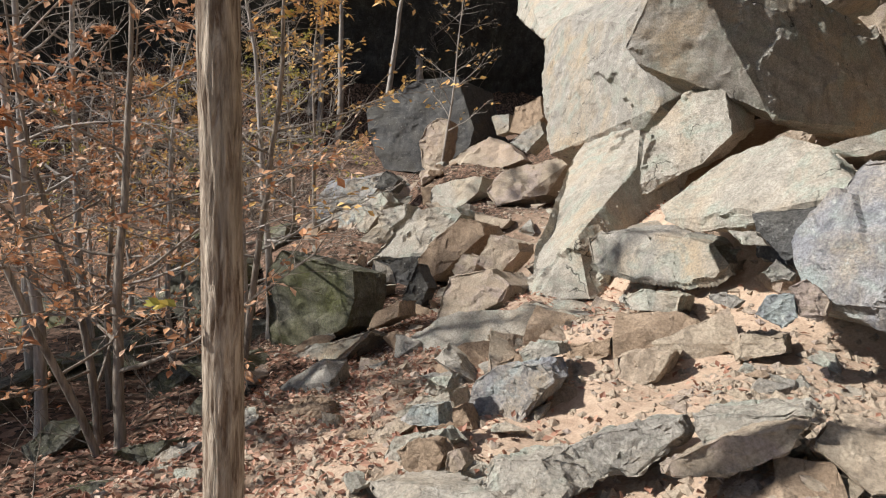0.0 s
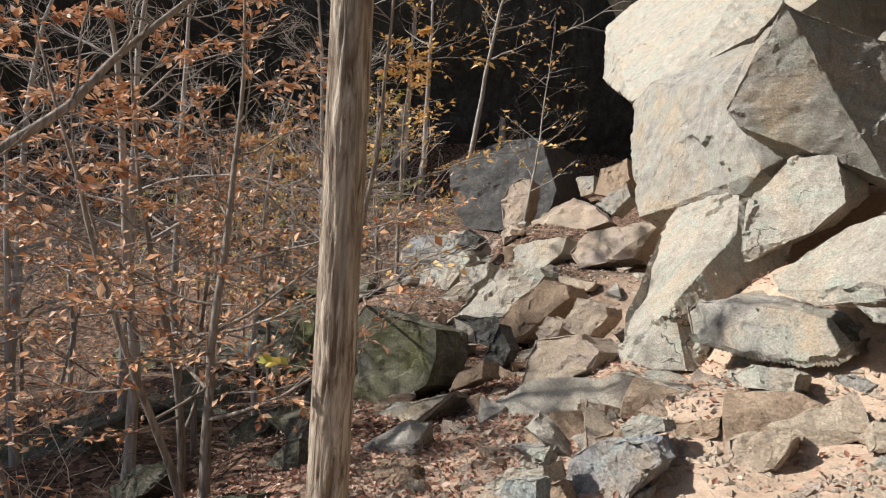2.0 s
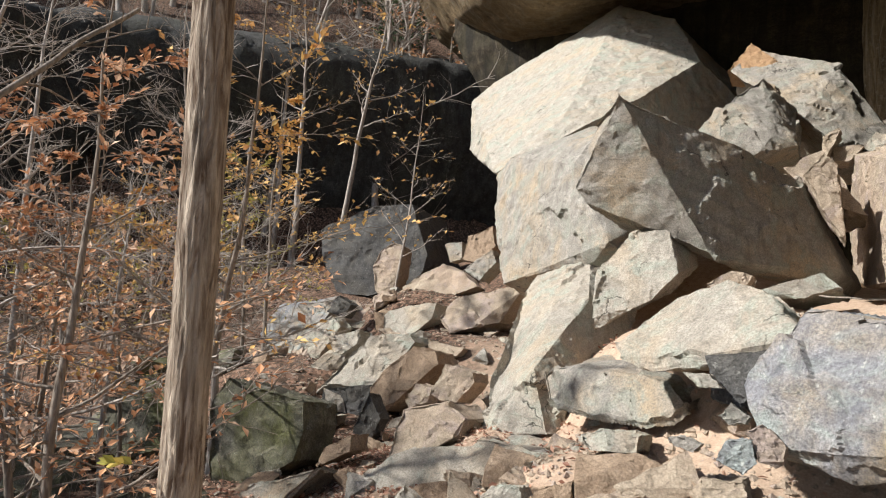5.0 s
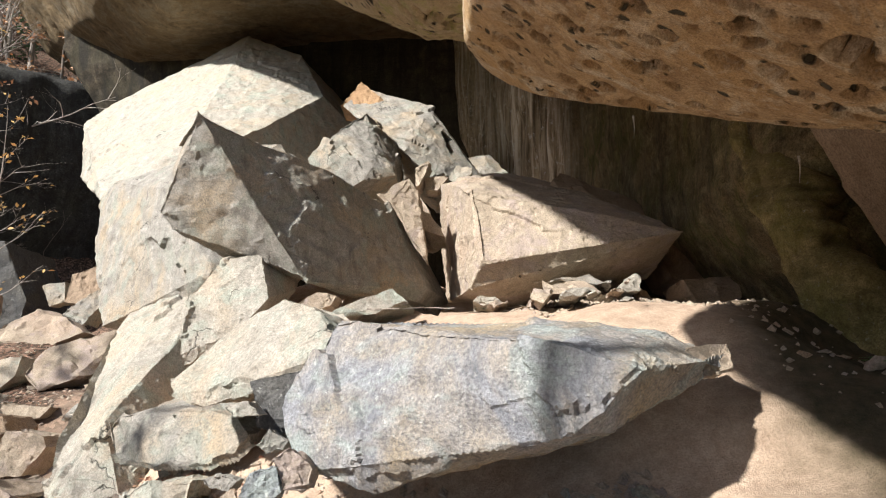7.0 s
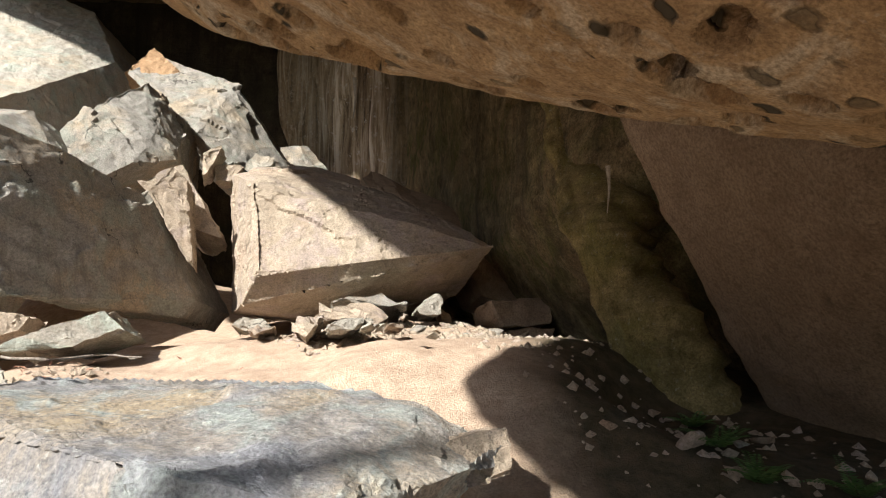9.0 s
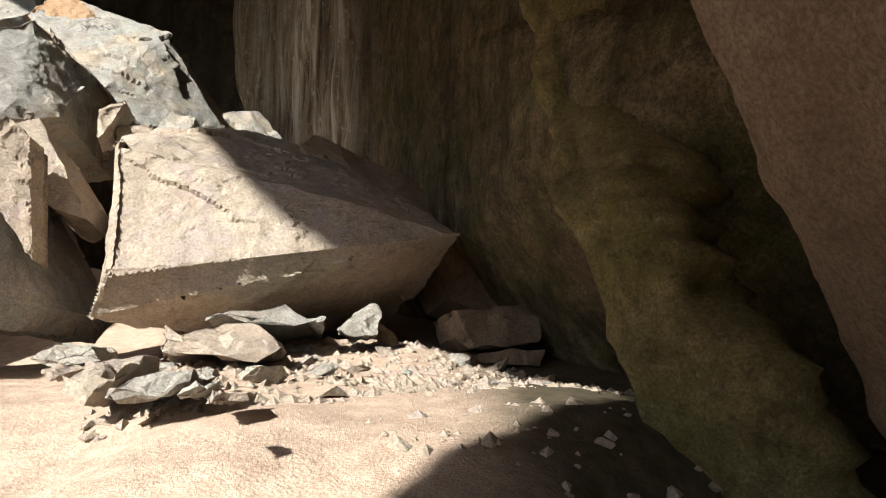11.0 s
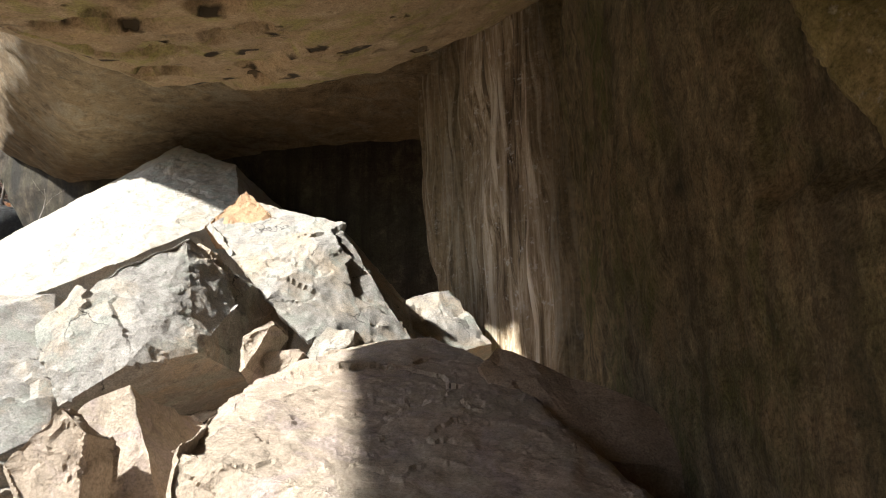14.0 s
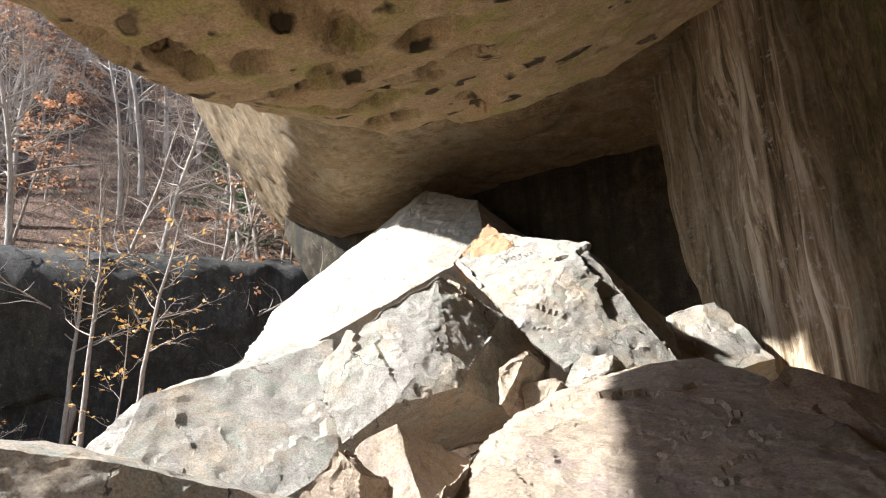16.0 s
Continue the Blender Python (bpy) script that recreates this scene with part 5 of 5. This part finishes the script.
def along(line, f):
    k = f * (len(line) - 1)
    i = min(int(k), len(line) - 2)
    return line[i].lerp(line[i + 1], k - i), (line[i + 1] - line[i]).normalized()


def flesh(name, verts, faces, mat, parent, smooth=True):
    me = bpy.data.meshes.new(name)
    me.from_pydata(verts, [], faces)
    me.materials.append(mat)
    if smooth:
        me.polygons.foreach_set("use_smooth", [True] * len(faces))
    ob = new(name, me)
    ob.parent = parent
    return ob


def tree(seed, height, radius, limbs, twigs, leaves, leaf_size, bark_mat, leaf_mat, label, low=0.2, flat=0.15, lean=(0, 0), category="tree", spread=0.42):
    """A young broad-leaved tree: tapered stem, limbs in flat sprays, twigs, and leaves at the twigs' ends."""
    rng = random.Random(seed)
    thing = tagged(new("tree"), label, category, "woodland trees")
    tv, tf, lv, lf = [], [], [], []
    stem = bend(rng, Vector((0, 0, -0.25)), Vector((lean[0], lean[1], 1)).normalized(), height, 14, 0.05, 0.02)
    tube(tv, tf, stem, [radius * (1 - 0.9 * i / 14) * (1.35 if i == 0 else 1) for i in range(15)], 8)
    for i in range(limbs):
        f = low + (0.97 - low) * (i + rng.random()) / limbs
        at, _ = along(stem, f)
        turn = i * 2.4 + rng.uniform(-0.5, 0.5)
        reach = height * spread * (1.12 - f) * rng.uniform(0.6, 1.2)
        way = Vector((math.cos(turn), math.sin(turn), flat + 0.5 * f * rng.random()))
        limb = bend(rng, at, way.normalized(), reach, 7, 0.13, 0.02)
        thick = radius * 0.45 * (1.05 - f)
        bv, bf = [], []
        tube(bv, bf, limb, [max(0.003, thick * (1 - 0.85 * k / 7)) for k in range(8)], 5)
        for j in range(twigs):
            g = 0.2 + 0.8 * (j + rng.random()) / twigs
            p, w = along(limb, min(g, 0.999))
            side = w.cross(Vector((0, 0, 1))) * rng.choice((-1, 1))
            twig = bend(rng, p, (w * 0.8 + side * rng.uniform(0.5, 1.2) + Vector((0, 0, rng.uniform(-0.15, 0.35)))).normalized(), reach * rng.uniform(0.2, 0.5) * (1.2 - 0.6 * g), 4, 0.16)
            tube(bv, bf, twig, [max(0.0022, thick * 0.35 * (1 - 0.8 * k / 4)) for k in range(5)], 3)
            for _ in range(2):
                q, w2 = along(twig, rng.uniform(0.3, 0.95))
                fork = bend(rng, q, (w2 + Vector((rng.gauss(0, 0.6), rng.gauss(0, 0.6), rng.gauss(0, 0.3)))).normalized(), reach * 0.16, 2, 0.2)
                tube(bv, bf, fork, [0.0025, 0.002, 0.0014], 3)
                for _ in range(leaves):
                    if rng.random() < 0.8:
                        q2, w3 = along(rng.choice((fork, twig)), rng.random() * 0.999)
                        d = (w3 + Vector((rng.gauss(0, 0.7), rng.gauss(0, 0.7), rng.gauss(-0.1, 0.35)))).normalized()
                        u = Vector((rng.gauss(0, 0.5), rng.gauss(0, 0.5), 1)).normalized()
                        leaf(lv, lf, q2, d, (u - d * u.dot(d)).normalized(), leaf_size * rng.uniform(0.6, 1.2))
        flesh("limb", bv, bf, bark_mat, thing)
    flesh("trunk", tv, tf, bark_mat, thing)
    if lv:
        flesh("crown", lv, lf, leaf_mat, thing, False)
    return thing


def plant(thing, x, y, turn=0, size=1.0, sink=0.0):
    thing.matrix_basis = pose(x, y, ground_height(x, y) - sink, 0, 0, turn) @ Matrix.Diagonal((size, size, size, 1))
    return thing


def again(thing, x, y, turn, size=1.0, z=None):
    ob = copy_thing(thing, pose(x, y, ground_height(x, y) if z is None else z, 0, 0, turn))
    ob.scale = (size, size, size)
    return ob


# the straight trunk beside the path
def big_trunk():
    rng = random.Random(3)
    thing = tagged(new("tree"), "straight tree trunk with furrowed grey-brown bark", "tree", "woodland trees")
    verts, faces = [], []
    rings, sides = 260, 72
    for i in range(rings):
        z = -0.4 + 9.0 * i / (rings - 1)
        r = 0.06 * (1 - 0.028 * z) + 0.04 * math.exp(-max(0, z) * 4)
        cx, cy = 0.02 * math.sin(z * 0.7), 0.03 * math.sin(z * 0.5 + 1)
        for k in range(sides):
            t = 2 * math.pi * k / sides
            d = Vector((math.cos(t) * 4.5, math.sin(t) * 4.5, z * 2.6))
            groove = abs(noise.noise(d * 1.6 + 0.4 * noise.noise_vector(d * 2)))
            fine = noise.noise(Vector((math.cos(t) * 14, math.sin(t) * 14, z * 5)))
            rr = r + 0.0085 * min(groove * 2.6, 0.8) + 0.002 * fine
            verts.append((cx + rr * math.cos(t), cy + rr * math.sin(t), z))
    for i in range(rings - 1):
        for k in range(sides):
            k2 = (k + 1) % sides
            faces.append((i * sides + k, i * sides + k2, (i + 1) * sides + k2, (i + 1) * sides + k))
    flesh("trunk", verts, faces, M_BARK, thing)
    twig = bend(rng, Vector((-0.04, -0.03, 1.42)), Vector((-0.75, -0.6, 0.25)).normalized(), 0.12, 4, 0.1)
    tv, tf, lv, lf = [], [], [], []
    tube(tv, tf, twig, [0.003, 0.0025, 0.002, 0.0015, 0.001], 4)
    for _ in range(7):
        q, w = along(twig, rng.uniform(0.4, 0.99))
        d = (w + Vector((rng.gauss(0, 0.5), rng.gauss(0, 0.5), rng.gauss(-0.2, 0.5)))).normalized()
        u = Vector((rng.gauss(0, 0.6), -0.6, 0.7)).normalized()
        leaf(lv, lf, q, d, (u - d * u.dot(d)).normalized(), 0.045)
    flesh("twig", tv, tf, M_TWIG, thing)
    ob = flesh("leaves", lv, lf, M_GREEN, thing, False)
    ob["label"] = "small yellow-green leaf sprig"
    return thing


TREE_AT = (-1.39, 1.645)
main_tree = big_trunk()
main_tree.matrix_basis = pose(TREE_AT[0], TREE_AT[1], ground_height(*TREE_AT), 0, 1.0, 0)

RUSSET = "slender young tree with dry russet leaves"
GOLDEN = "slender tree with sparse golden autumn leaves"
BARE = "bare grey tree with fine crooked branches"
sap_a = plant(tree(11, 5.2, 0.05, 17, 11, 5, 0.085, M_TWIG, M_OAK, RUSSET, 0.16, 0.12, (0.10, 0.05)), -4.15, 3.75, 20)
sap_b = plant(tree(12, 4.6, 0.035, 15, 10, 5, 0.085, M_TWIG, M_OAK, RUSSET, 0.2, 0.1, (-0.22, 0.0)), -4.25, 3.7, 100)
sap_c = plant(tree(13, 5.8, 0.045, 12, 8, 3, 0.08, M_TWIG, M_GOLD, GOLDEN, 0.3, 0.2, (-0.12, 0.1)), -4.4, 5.6, 200)
gold_a = plant(tree(14, 5.6, 0.05, 17, 10, 4, 0.11, M_TWIG, M_GOLD, GOLDEN, 0.3, 0.15, (0.03, 0)), -7.2, 11.5, 0)
bare_a = plant(tree(15, 5.8, 0.055, 18, 11, 0, 0.1, M_ASH, M_GOLD, BARE, 0.25, 0.35, (0.08, 0)), -9.0, 8.5, 0)
green_a = plant(tree(16, 5.0, 0.05, 16, 9, 4, 0.10, M_TWIG, M_GREEN, "small tree with yellow-green leaves", 0.2, 0.1), -8.6, 13, 50)
rng = random.Random(21)
again(sap_a, -5.2, 4.5, 150, 0.95)
again(sap_b, -5.9, 3.4, 40, 1.0)
again(sap_a, -6.3, 5.6, 260, 0.9)
again(bare_a, -5.0, 6.4, 80, 0.8)
again(bare_a, -6.8, 7.2, 200, 0.95)
again(bare_a, -7.5, 4.2, 300, 0.95)
for x, y, turn, size in ((-6.2, 4.6, 15, 1.25), (-7.6, 5.6, 140, 1.4), (-8.6, 7.4, 250, 1.5), (-6.9, 8.6, 60, 1.3), (-9.6, 5.4, 190, 1.5), (-5.6, 7.8, 320, 1.15)):
    again(bare_a, x, y, turn, size)
kinds = [sap_a, sap_c, gold_a, bare_a, bare_a, sap_a, green_a, sap_b]
for _ in range(34):
    x, y = rng.uniform(-16, -6), rng.uniform(4.5, 24)
    if y > 7 and x > -0.5 * y - 3.5:
        x = -0.5 * y - 3.7 - rng.random() * 6
    again(rng.choice(kinds), x, y, rng.uniform(0, 360), rng.uniform(0.7, 1.1))
far_bare = plant(tree(31, 15, 0.16, 24, 12, 0, 0.2, M_ASH, M_GOLD, BARE, 0.3, 0.45, (0.04, 0)), -18, 33, 0)
far_leaf = plant(tree(32, 12, 0.12, 20, 10, 3, 0.24, M_TWIG, M_OAK, "tall woodland tree with rusty autumn leaves", 0.35, 0.3), -13, 32, 0)
for _ in range(135):
    x, y = rng.uniform(-50, -8), rng.uniform(27, 62)
    if y < 31 + (x + 7) * 0.5 and y > 20 + (x + 24) * 0.5:
        y += 8
    again(rng.choice((far_bare, far_bare, far_bare, far_leaf, bare_a)), x, y, rng.uniform(0, 360), rng.uniform(0.7, 1.3))
slim = plant(tree(41, 12, 0.15, 14, 8, 1, 0.2, M_ASH, M_GOLD, "slim grey trunk with thin yellow crown", 0.55, 0.2, (0.02, 0)), -14.6, 25.4, 30)
for x, y, lean_way, size in ((-12.55, 25.0, 15, 0.95), (-16.0, 26, 2, 1.0)):
    ob = again(slim, x, y, rng.uniform(0, 360), size)
    ob.rotation_euler = (0, radians(lean_way), rng.uniform(-0.5, 0.5))
# unseen bare trees added up-sun so that their shadows darken the ravine
for i in range(10):
    again(far_bare, rng.uniform(-23, -17), rng.uniform(-9, 1.5), rng.uniform(0, 360), rng.uniform(0.85, 1.05))
spray = plant(tree(42, 6.3, 0.045, 15, 5, 1, 0.14, M_ASH, M_GOLD, "thin sapling with sparse pale yellow leaves", 0.25, 0.5, (0.1, 0)), -6.8, 17.5, 0)
pine = plant(tree(43, 9, 0.12, 34, 10, 9, 0.22, M_TWIG, M_PINE, "small dark green evergreen tree", 0.1, 0.0, spread=0.3), -15, 37, 0)
again(pine, -19, 39, 80, 0.8)
# evergreens outside the view, added to throw shade on the near slope
for x, y, turn, size in ((-13.4, 1.6, 20, 0.95), (-15.2, 0.4, 140, 1.05), (-15.6, 2.6, 250, 1.1)):
    again(pine, x, y, turn, size)



def leaning_stem():
    thing = tagged(new("tree"), "crooked leaning bare branch with grey bark", "tree", "woodland trees")
    verts, faces = [], []
    line = [Vector(p) for p in LEAN_LINE]
    fine = []
    for a, b in zip(line, line[1:]):
        for k in range(6):
            p = a.lerp(b, k / 6)
            fine.append(p + 0.03 * noise.noise_vector(p * 2.5))
    tube(verts, faces, fine, [0.042 - 0.026 * i / len(fine) for i in range(len(fine))], 8)
    flesh("trunk", verts, faces, M_TWIG, thing)
    r = random.Random(8)
    for i in range(9):
        at, way = along(fine, 0.3 + 0.07 * i)
        limb = bend(r, at, (way + Vector((r.gauss(0, 0.6), r.gauss(0, 0.6), r.gauss(0.2, 0.4)))).normalized(), r.uniform(0.5, 1.1), 7, 0.22)
        verts, faces = [], []
        tube(verts, faces, limb, [0.011 - 0.0012 * k for k in range(8)], 5)
        for _ in range(4):
            q, w = along(limb, r.uniform(0.2, 0.95))
            tube(verts, faces, bend(r, q, (w + Vector((r.gauss(0, 0.7), r.gauss(0, 0.7), r.gauss(0, 0.7)))).normalized(), r.uniform(0.15, 0.4), 3, 0.25), [0.005, 0.004, 0.003, 0.002], 3)
        flesh("limb", verts, faces, M_TWIG, thing)


LEAN_LINE = [(-5.3, 1.9, -1.4), (-4.6, 1.95, 0.4), (-4.3, 2.0, 1.32), (-4.28, 2.3, 1.6), (-4.08, 2.6, 1.91), (-4.07, 2.9, 2.24), (-3.94, 3.1, 2.5), (-3.86, 3.5, 2.9), (-3.83, 4.2, 3.53)]
leaning_stem()

# thin dead twigs standing on the slopes
wv, wf = [], []
for _ in range(2100):
    if rng.random() < 0.12:
        x, y = rng.uniform(-12, -3.8), rng.uniform(2.5, 14)
        if y > 7 and x > -0.5 * y - 2.5:
            continue
    else:
        x, y = rng.uniform(-42, -10), rng.uniform(14, 48)
        if y < 30 and x > -0.55 * y - 1.5:
            continue
    big = 1.0 if y < 14 else 2.6
    p = Vector((x, y, ground_height(x, y) - 0.05))
    line = bend(rng, p, Vector((rng.gauss(0, 0.5), rng.gauss(0, 0.5), 1)).normalized(), rng.uniform(0.4, 1.5) * big, 4, 0.2)
    tube(wv, wf, line, [r * big for r in (0.006, 0.005, 0.004, 0.003, 0.0015)], 3)
    for _ in range(2):
        q, w = along(line, rng.uniform(0.3, 0.9))
        tube(wv, wf, bend(rng, q, (w + Vector((rng.gauss(0, 0.7), rng.gauss(0, 0.7), 0.1))).normalized(), rng.uniform(0.2, 0.6) * big, 2, 0.2), [0.003 * big, 0.0025 * big, 0.001 * big], 3)
tagged(flesh("undergrowth", wv, wf, M_TWIG, None), "thin bare grey undergrowth twigs", "undergrowth", kind="stuff")

# ---- loose stones, gravel and fallen leaves ----
def stone_mesh(seed, mat):
    r = random.Random(seed)
    pts = [Vector((r.uniform(-1, 1), r.uniform(-0.8, 0.8), r.uniform(-0.45, 0.45))) for _ in range(11)]
    bm = broken_block(pts, seed, 0.13, 3)
    me = bpy.data.meshes.new("stone")
    bm.to_mesh(me)
    bm.free()
    me.materials.append(mat)
    return me


def patch_point(r):
    """Where rubble gathers: along the foot of the boulders, on the path and on the shelter's floor."""
    k = r.random()
    if r.random() < 0.025:
        return r.uniform(3.7, 5.3), r.uniform(2.8, 5.6)
    if k < 0.42:
        return r.uniform(-3.2, 1.6), r.uniform(2.2, 6.6)
    if k < 0.62:
        return r.uniform(0.2, 2.6), r.uniform(2.2, 3.9)
    if k < 0.78:
        return r.uniform(2.8, 5.6), r.uniform(6.0, 8.0)
    return r.uniform(-7, -2), r.uniform(6, 17)


rng = random.Random(77)
stones = [stone_mesh(900 + i, m) for i, m in enumerate((M_TAN, M_PALE, M_GREY, M_BROWN, M_TAN, M_PALE, M_GREY, M_TAN, M_BROWN, M_PALE))]
for i in range(290):
    x, y = patch_point(rng)
    s = rng.choice((0.035, 0.05, 0.07, 0.1, 0.14)) * (1.8 if y > 8 else 1)
    ob = new("stone", rng.choice(stones))
    ob.matrix_basis = pose(x, y, ground_height(x, y) + s * 0.22, rng.uniform(-25, 25), rng.uniform(-25, 25), rng.uniform(0, 360)) @ Matrix.Diagonal((s, s, s, 1))
    tagged(ob, "loose angular piece of sandstone rubble", "stone", "rubble stones")

# broken blocks that fill the pile between the large boulders
for i in range(120):
    f = rng.random()
    x, y = -2.2 - 5.2 * f + rng.gauss(0, 0.9), 5.4 + 11.5 * f + rng.gauss(0, 0.9)
    if i % 5 == 0:
        x, y = rng.uniform(-1.8, 1.2), rng.uniform(4.2, 6.2)
    s = rng.choice((0.14, 0.2, 0.27, 0.36, 0.45)) * (0.75 + 0.5 * f)
    ob = new("boulder", rng.choice(stones))
    ob.matrix_basis = pose(x, y, ground_height(x, y) + s * 0.12, rng.uniform(-35, 35), rng.uniform(-35, 35), rng.uniform(0, 360)) @ Matrix.Diagonal((s, s, s, 1))
    tagged(ob, "angular sandstone block wedged in the rubble pile", "boulder", "fallen boulders")

# dark mossy blocks on the wooded slope
mossy = [stone_mesh(950 + i, M_MOSS) for i in range(4)]
for _ in range(26):
    x, y = rng.uniform(-10.5, -4.6), rng.uniform(4.6, 12.5)
    if x > -0.5 * y - 1.6:
        continue
    s = rng.uniform(0.35, 0.95)
    ob = new("boulder", rng.choice(mossy))
    ob.matrix_basis = pose(x, y, ground_height(x, y) + s * 0.1, rng.uniform(-20, 20), rng.uniform(-20, 20), rng.uniform(0, 360)) @ Matrix.Diagonal((s, s, s, 1))
    tagged(ob, "dark moss-covered block half sunk in leaf litter", "boulder", "mossy boulders")

gv, gf = [], []
for _ in range(11000):
    x, y = patch_point(rng)
    s = rng.choice((0.01, 0.015, 0.022, 0.032, 0.045))
    z = ground_height(x, y)
    i = len(gv)
    for k in range(4):
        t = k * math.pi / 2 + rng.uniform(-0.5, 0.5)
        gv.append((x + s * math.cos(t) * rng.uniform(0.7, 1.4), y + s * math.sin(t) * rng.uniform(0.7, 1.4), z + rng.uniform(-0.2, 0.2) * s))
    gv += [(x + rng.uniform(-0.3, 0.3) * s, y, z + s * rng.uniform(0.5, 0.9)), (x, y, z - s)]
    gf += [(i + k, i + (k + 1) % 4, i + 4) for k in range(4)] + [(i + (k + 1) % 4, i + k, i + 5) for k in range(4)]
tagged(flesh("gravel", gv, gf, M_TAN, None, False), "small tan gravel and rock crumbs", "gravel", kind="stuff")

lv, lf = [], []
for _ in range(17000):
    if rng.random() < 0.75:
        x, y = rng.gauss(-3.0, 1.3), rng.uniform(1.8, 9)
    else:
        x, y = rng.uniform(-9, 1.5), rng.uniform(1.8, 16)
    d = Vector((rng.gauss(0, 1), rng.gauss(0, 1), rng.gauss(0, 0.35))).normalized()
    u = Vector((rng.gauss(0, 0.4), rng.gauss(0, 0.4), 1)).normalized()
    leaf(lv, lf, Vector((x, y, ground_height(x, y) + rng.uniform(0.004, 0.03))), d, (u - d * u.dot(d)).normalized(), rng.uniform(0.035, 0.075))
tagged(flesh("fallen_leaves", lv, lf, M_LITTER, None, False), "dry brown and pinkish fallen leaves", "leaves", kind="stuff")


# ---- small things ----
def drip(at, length):
    thing = tagged(new("water_drip"), "thin pale strand dripping from the ledge", "water drip", "drips from the ledge")
    thing.location = at
    verts, faces = [], []
    tube(verts, faces, [Vector((0, 0, 0.03)), Vector((0.004, 0, -length * 0.3)), Vector((0, 0.003, -length))], [0.006, 0.003, 0.001], 6)
    flesh("strand", verts, faces, M_PALE, thing)


drip((2.2, 3.16, 2.36), 0.08)
drip((2.66, 2.68, 2.08), 0.08)


def dead_twig(name, label, line, radius, forks, mat):
    thing = tagged(new(name), label, "stick")
    r = random.Random(len(label))
    verts, faces = [], []
    pts = [Vector(p) for p in line]
    fine = [a.lerp(b, k / 4) + 0.01 * noise.noise_vector(a.lerp(b, k / 4) * 9) for a, b in zip(pts, pts[1:]) for k in range(4)] + [pts[-1]]
    tube(verts, faces, fine, [radius * (1 - 0.6 * i / len(fine)) for i in range(len(fine))], 6)
    for _ in range(forks):
        q, w = along(fine, r.uniform(0.2, 0.9))
        tube(verts, faces, bend(r, q, (w + Vector((r.gauss(0, 0.5), r.gauss(0, 0.5), 0.05))).normalized(), 0.18, 3, 0.2), [radius * 0.5, radius * 0.4, radius * 0.3, radius * 0.15], 4)
    flesh("stem", verts, faces, mat, thing)


dead_twig("stick", "thin dark dead stick lying on the slab", [(1.15, 5.2, 1.5), (1.35, 5.0, 1.5), (1.6, 5.15, 1.5), (1.75, 5.0, 1.5)], 0.008, 2, M_TWIG)
dead_twig("root", "pale bent root on the damp floor", [(3.6, 2.2, 0.35), (3.75, 2.5, 0.5), (3.8, 2.8, 0.62), (3.95, 3.1, 0.62)], 0.02, 1, M_ASH)


def fern(x, y, seed):
    r = random.Random(seed)
    thing = tagged(new("fern"), "small green fern on the shaded dark floor", "fern", "ferns")
    thing.location = (x, y, ground_height(x, y))
    for i in range(9):
        turn = i * 0.7 + r.random()
        line = bend(r, Vector((0, 0, 0)), Vector((math.cos(turn), math.sin(turn), 1.3)).normalized(), r.uniform(0.16, 0.28), 6, 0.05, -0.16)
        verts, faces = [], []
        for k in range(14):
            p, w = along(line, 0.15 + 0.84 * k / 14)
            side = w.cross(Vector((0, 0, 1))).normalized()
            for sgn in (-1, 1):
                leaf(verts, faces, p, (side * sgn + w * 0.4).normalized(), Vector((0, 0, 1)), 0.055 * (1 - 0.7 * k / 14))
        flesh("frond", verts, faces, M_FERN, thing, False)


M_FERN = leaf_matter("fern_green", [(0.0, (0.05, 0.12, 0.03)), (1.0, (0.14, 0.24, 0.07))])
for i, (x, y) in enumerate(((4.2, 3.55), (4.35, 3.9), (4.5, 3.3), (4.9, 4.6))):
    fern(x, y, i)
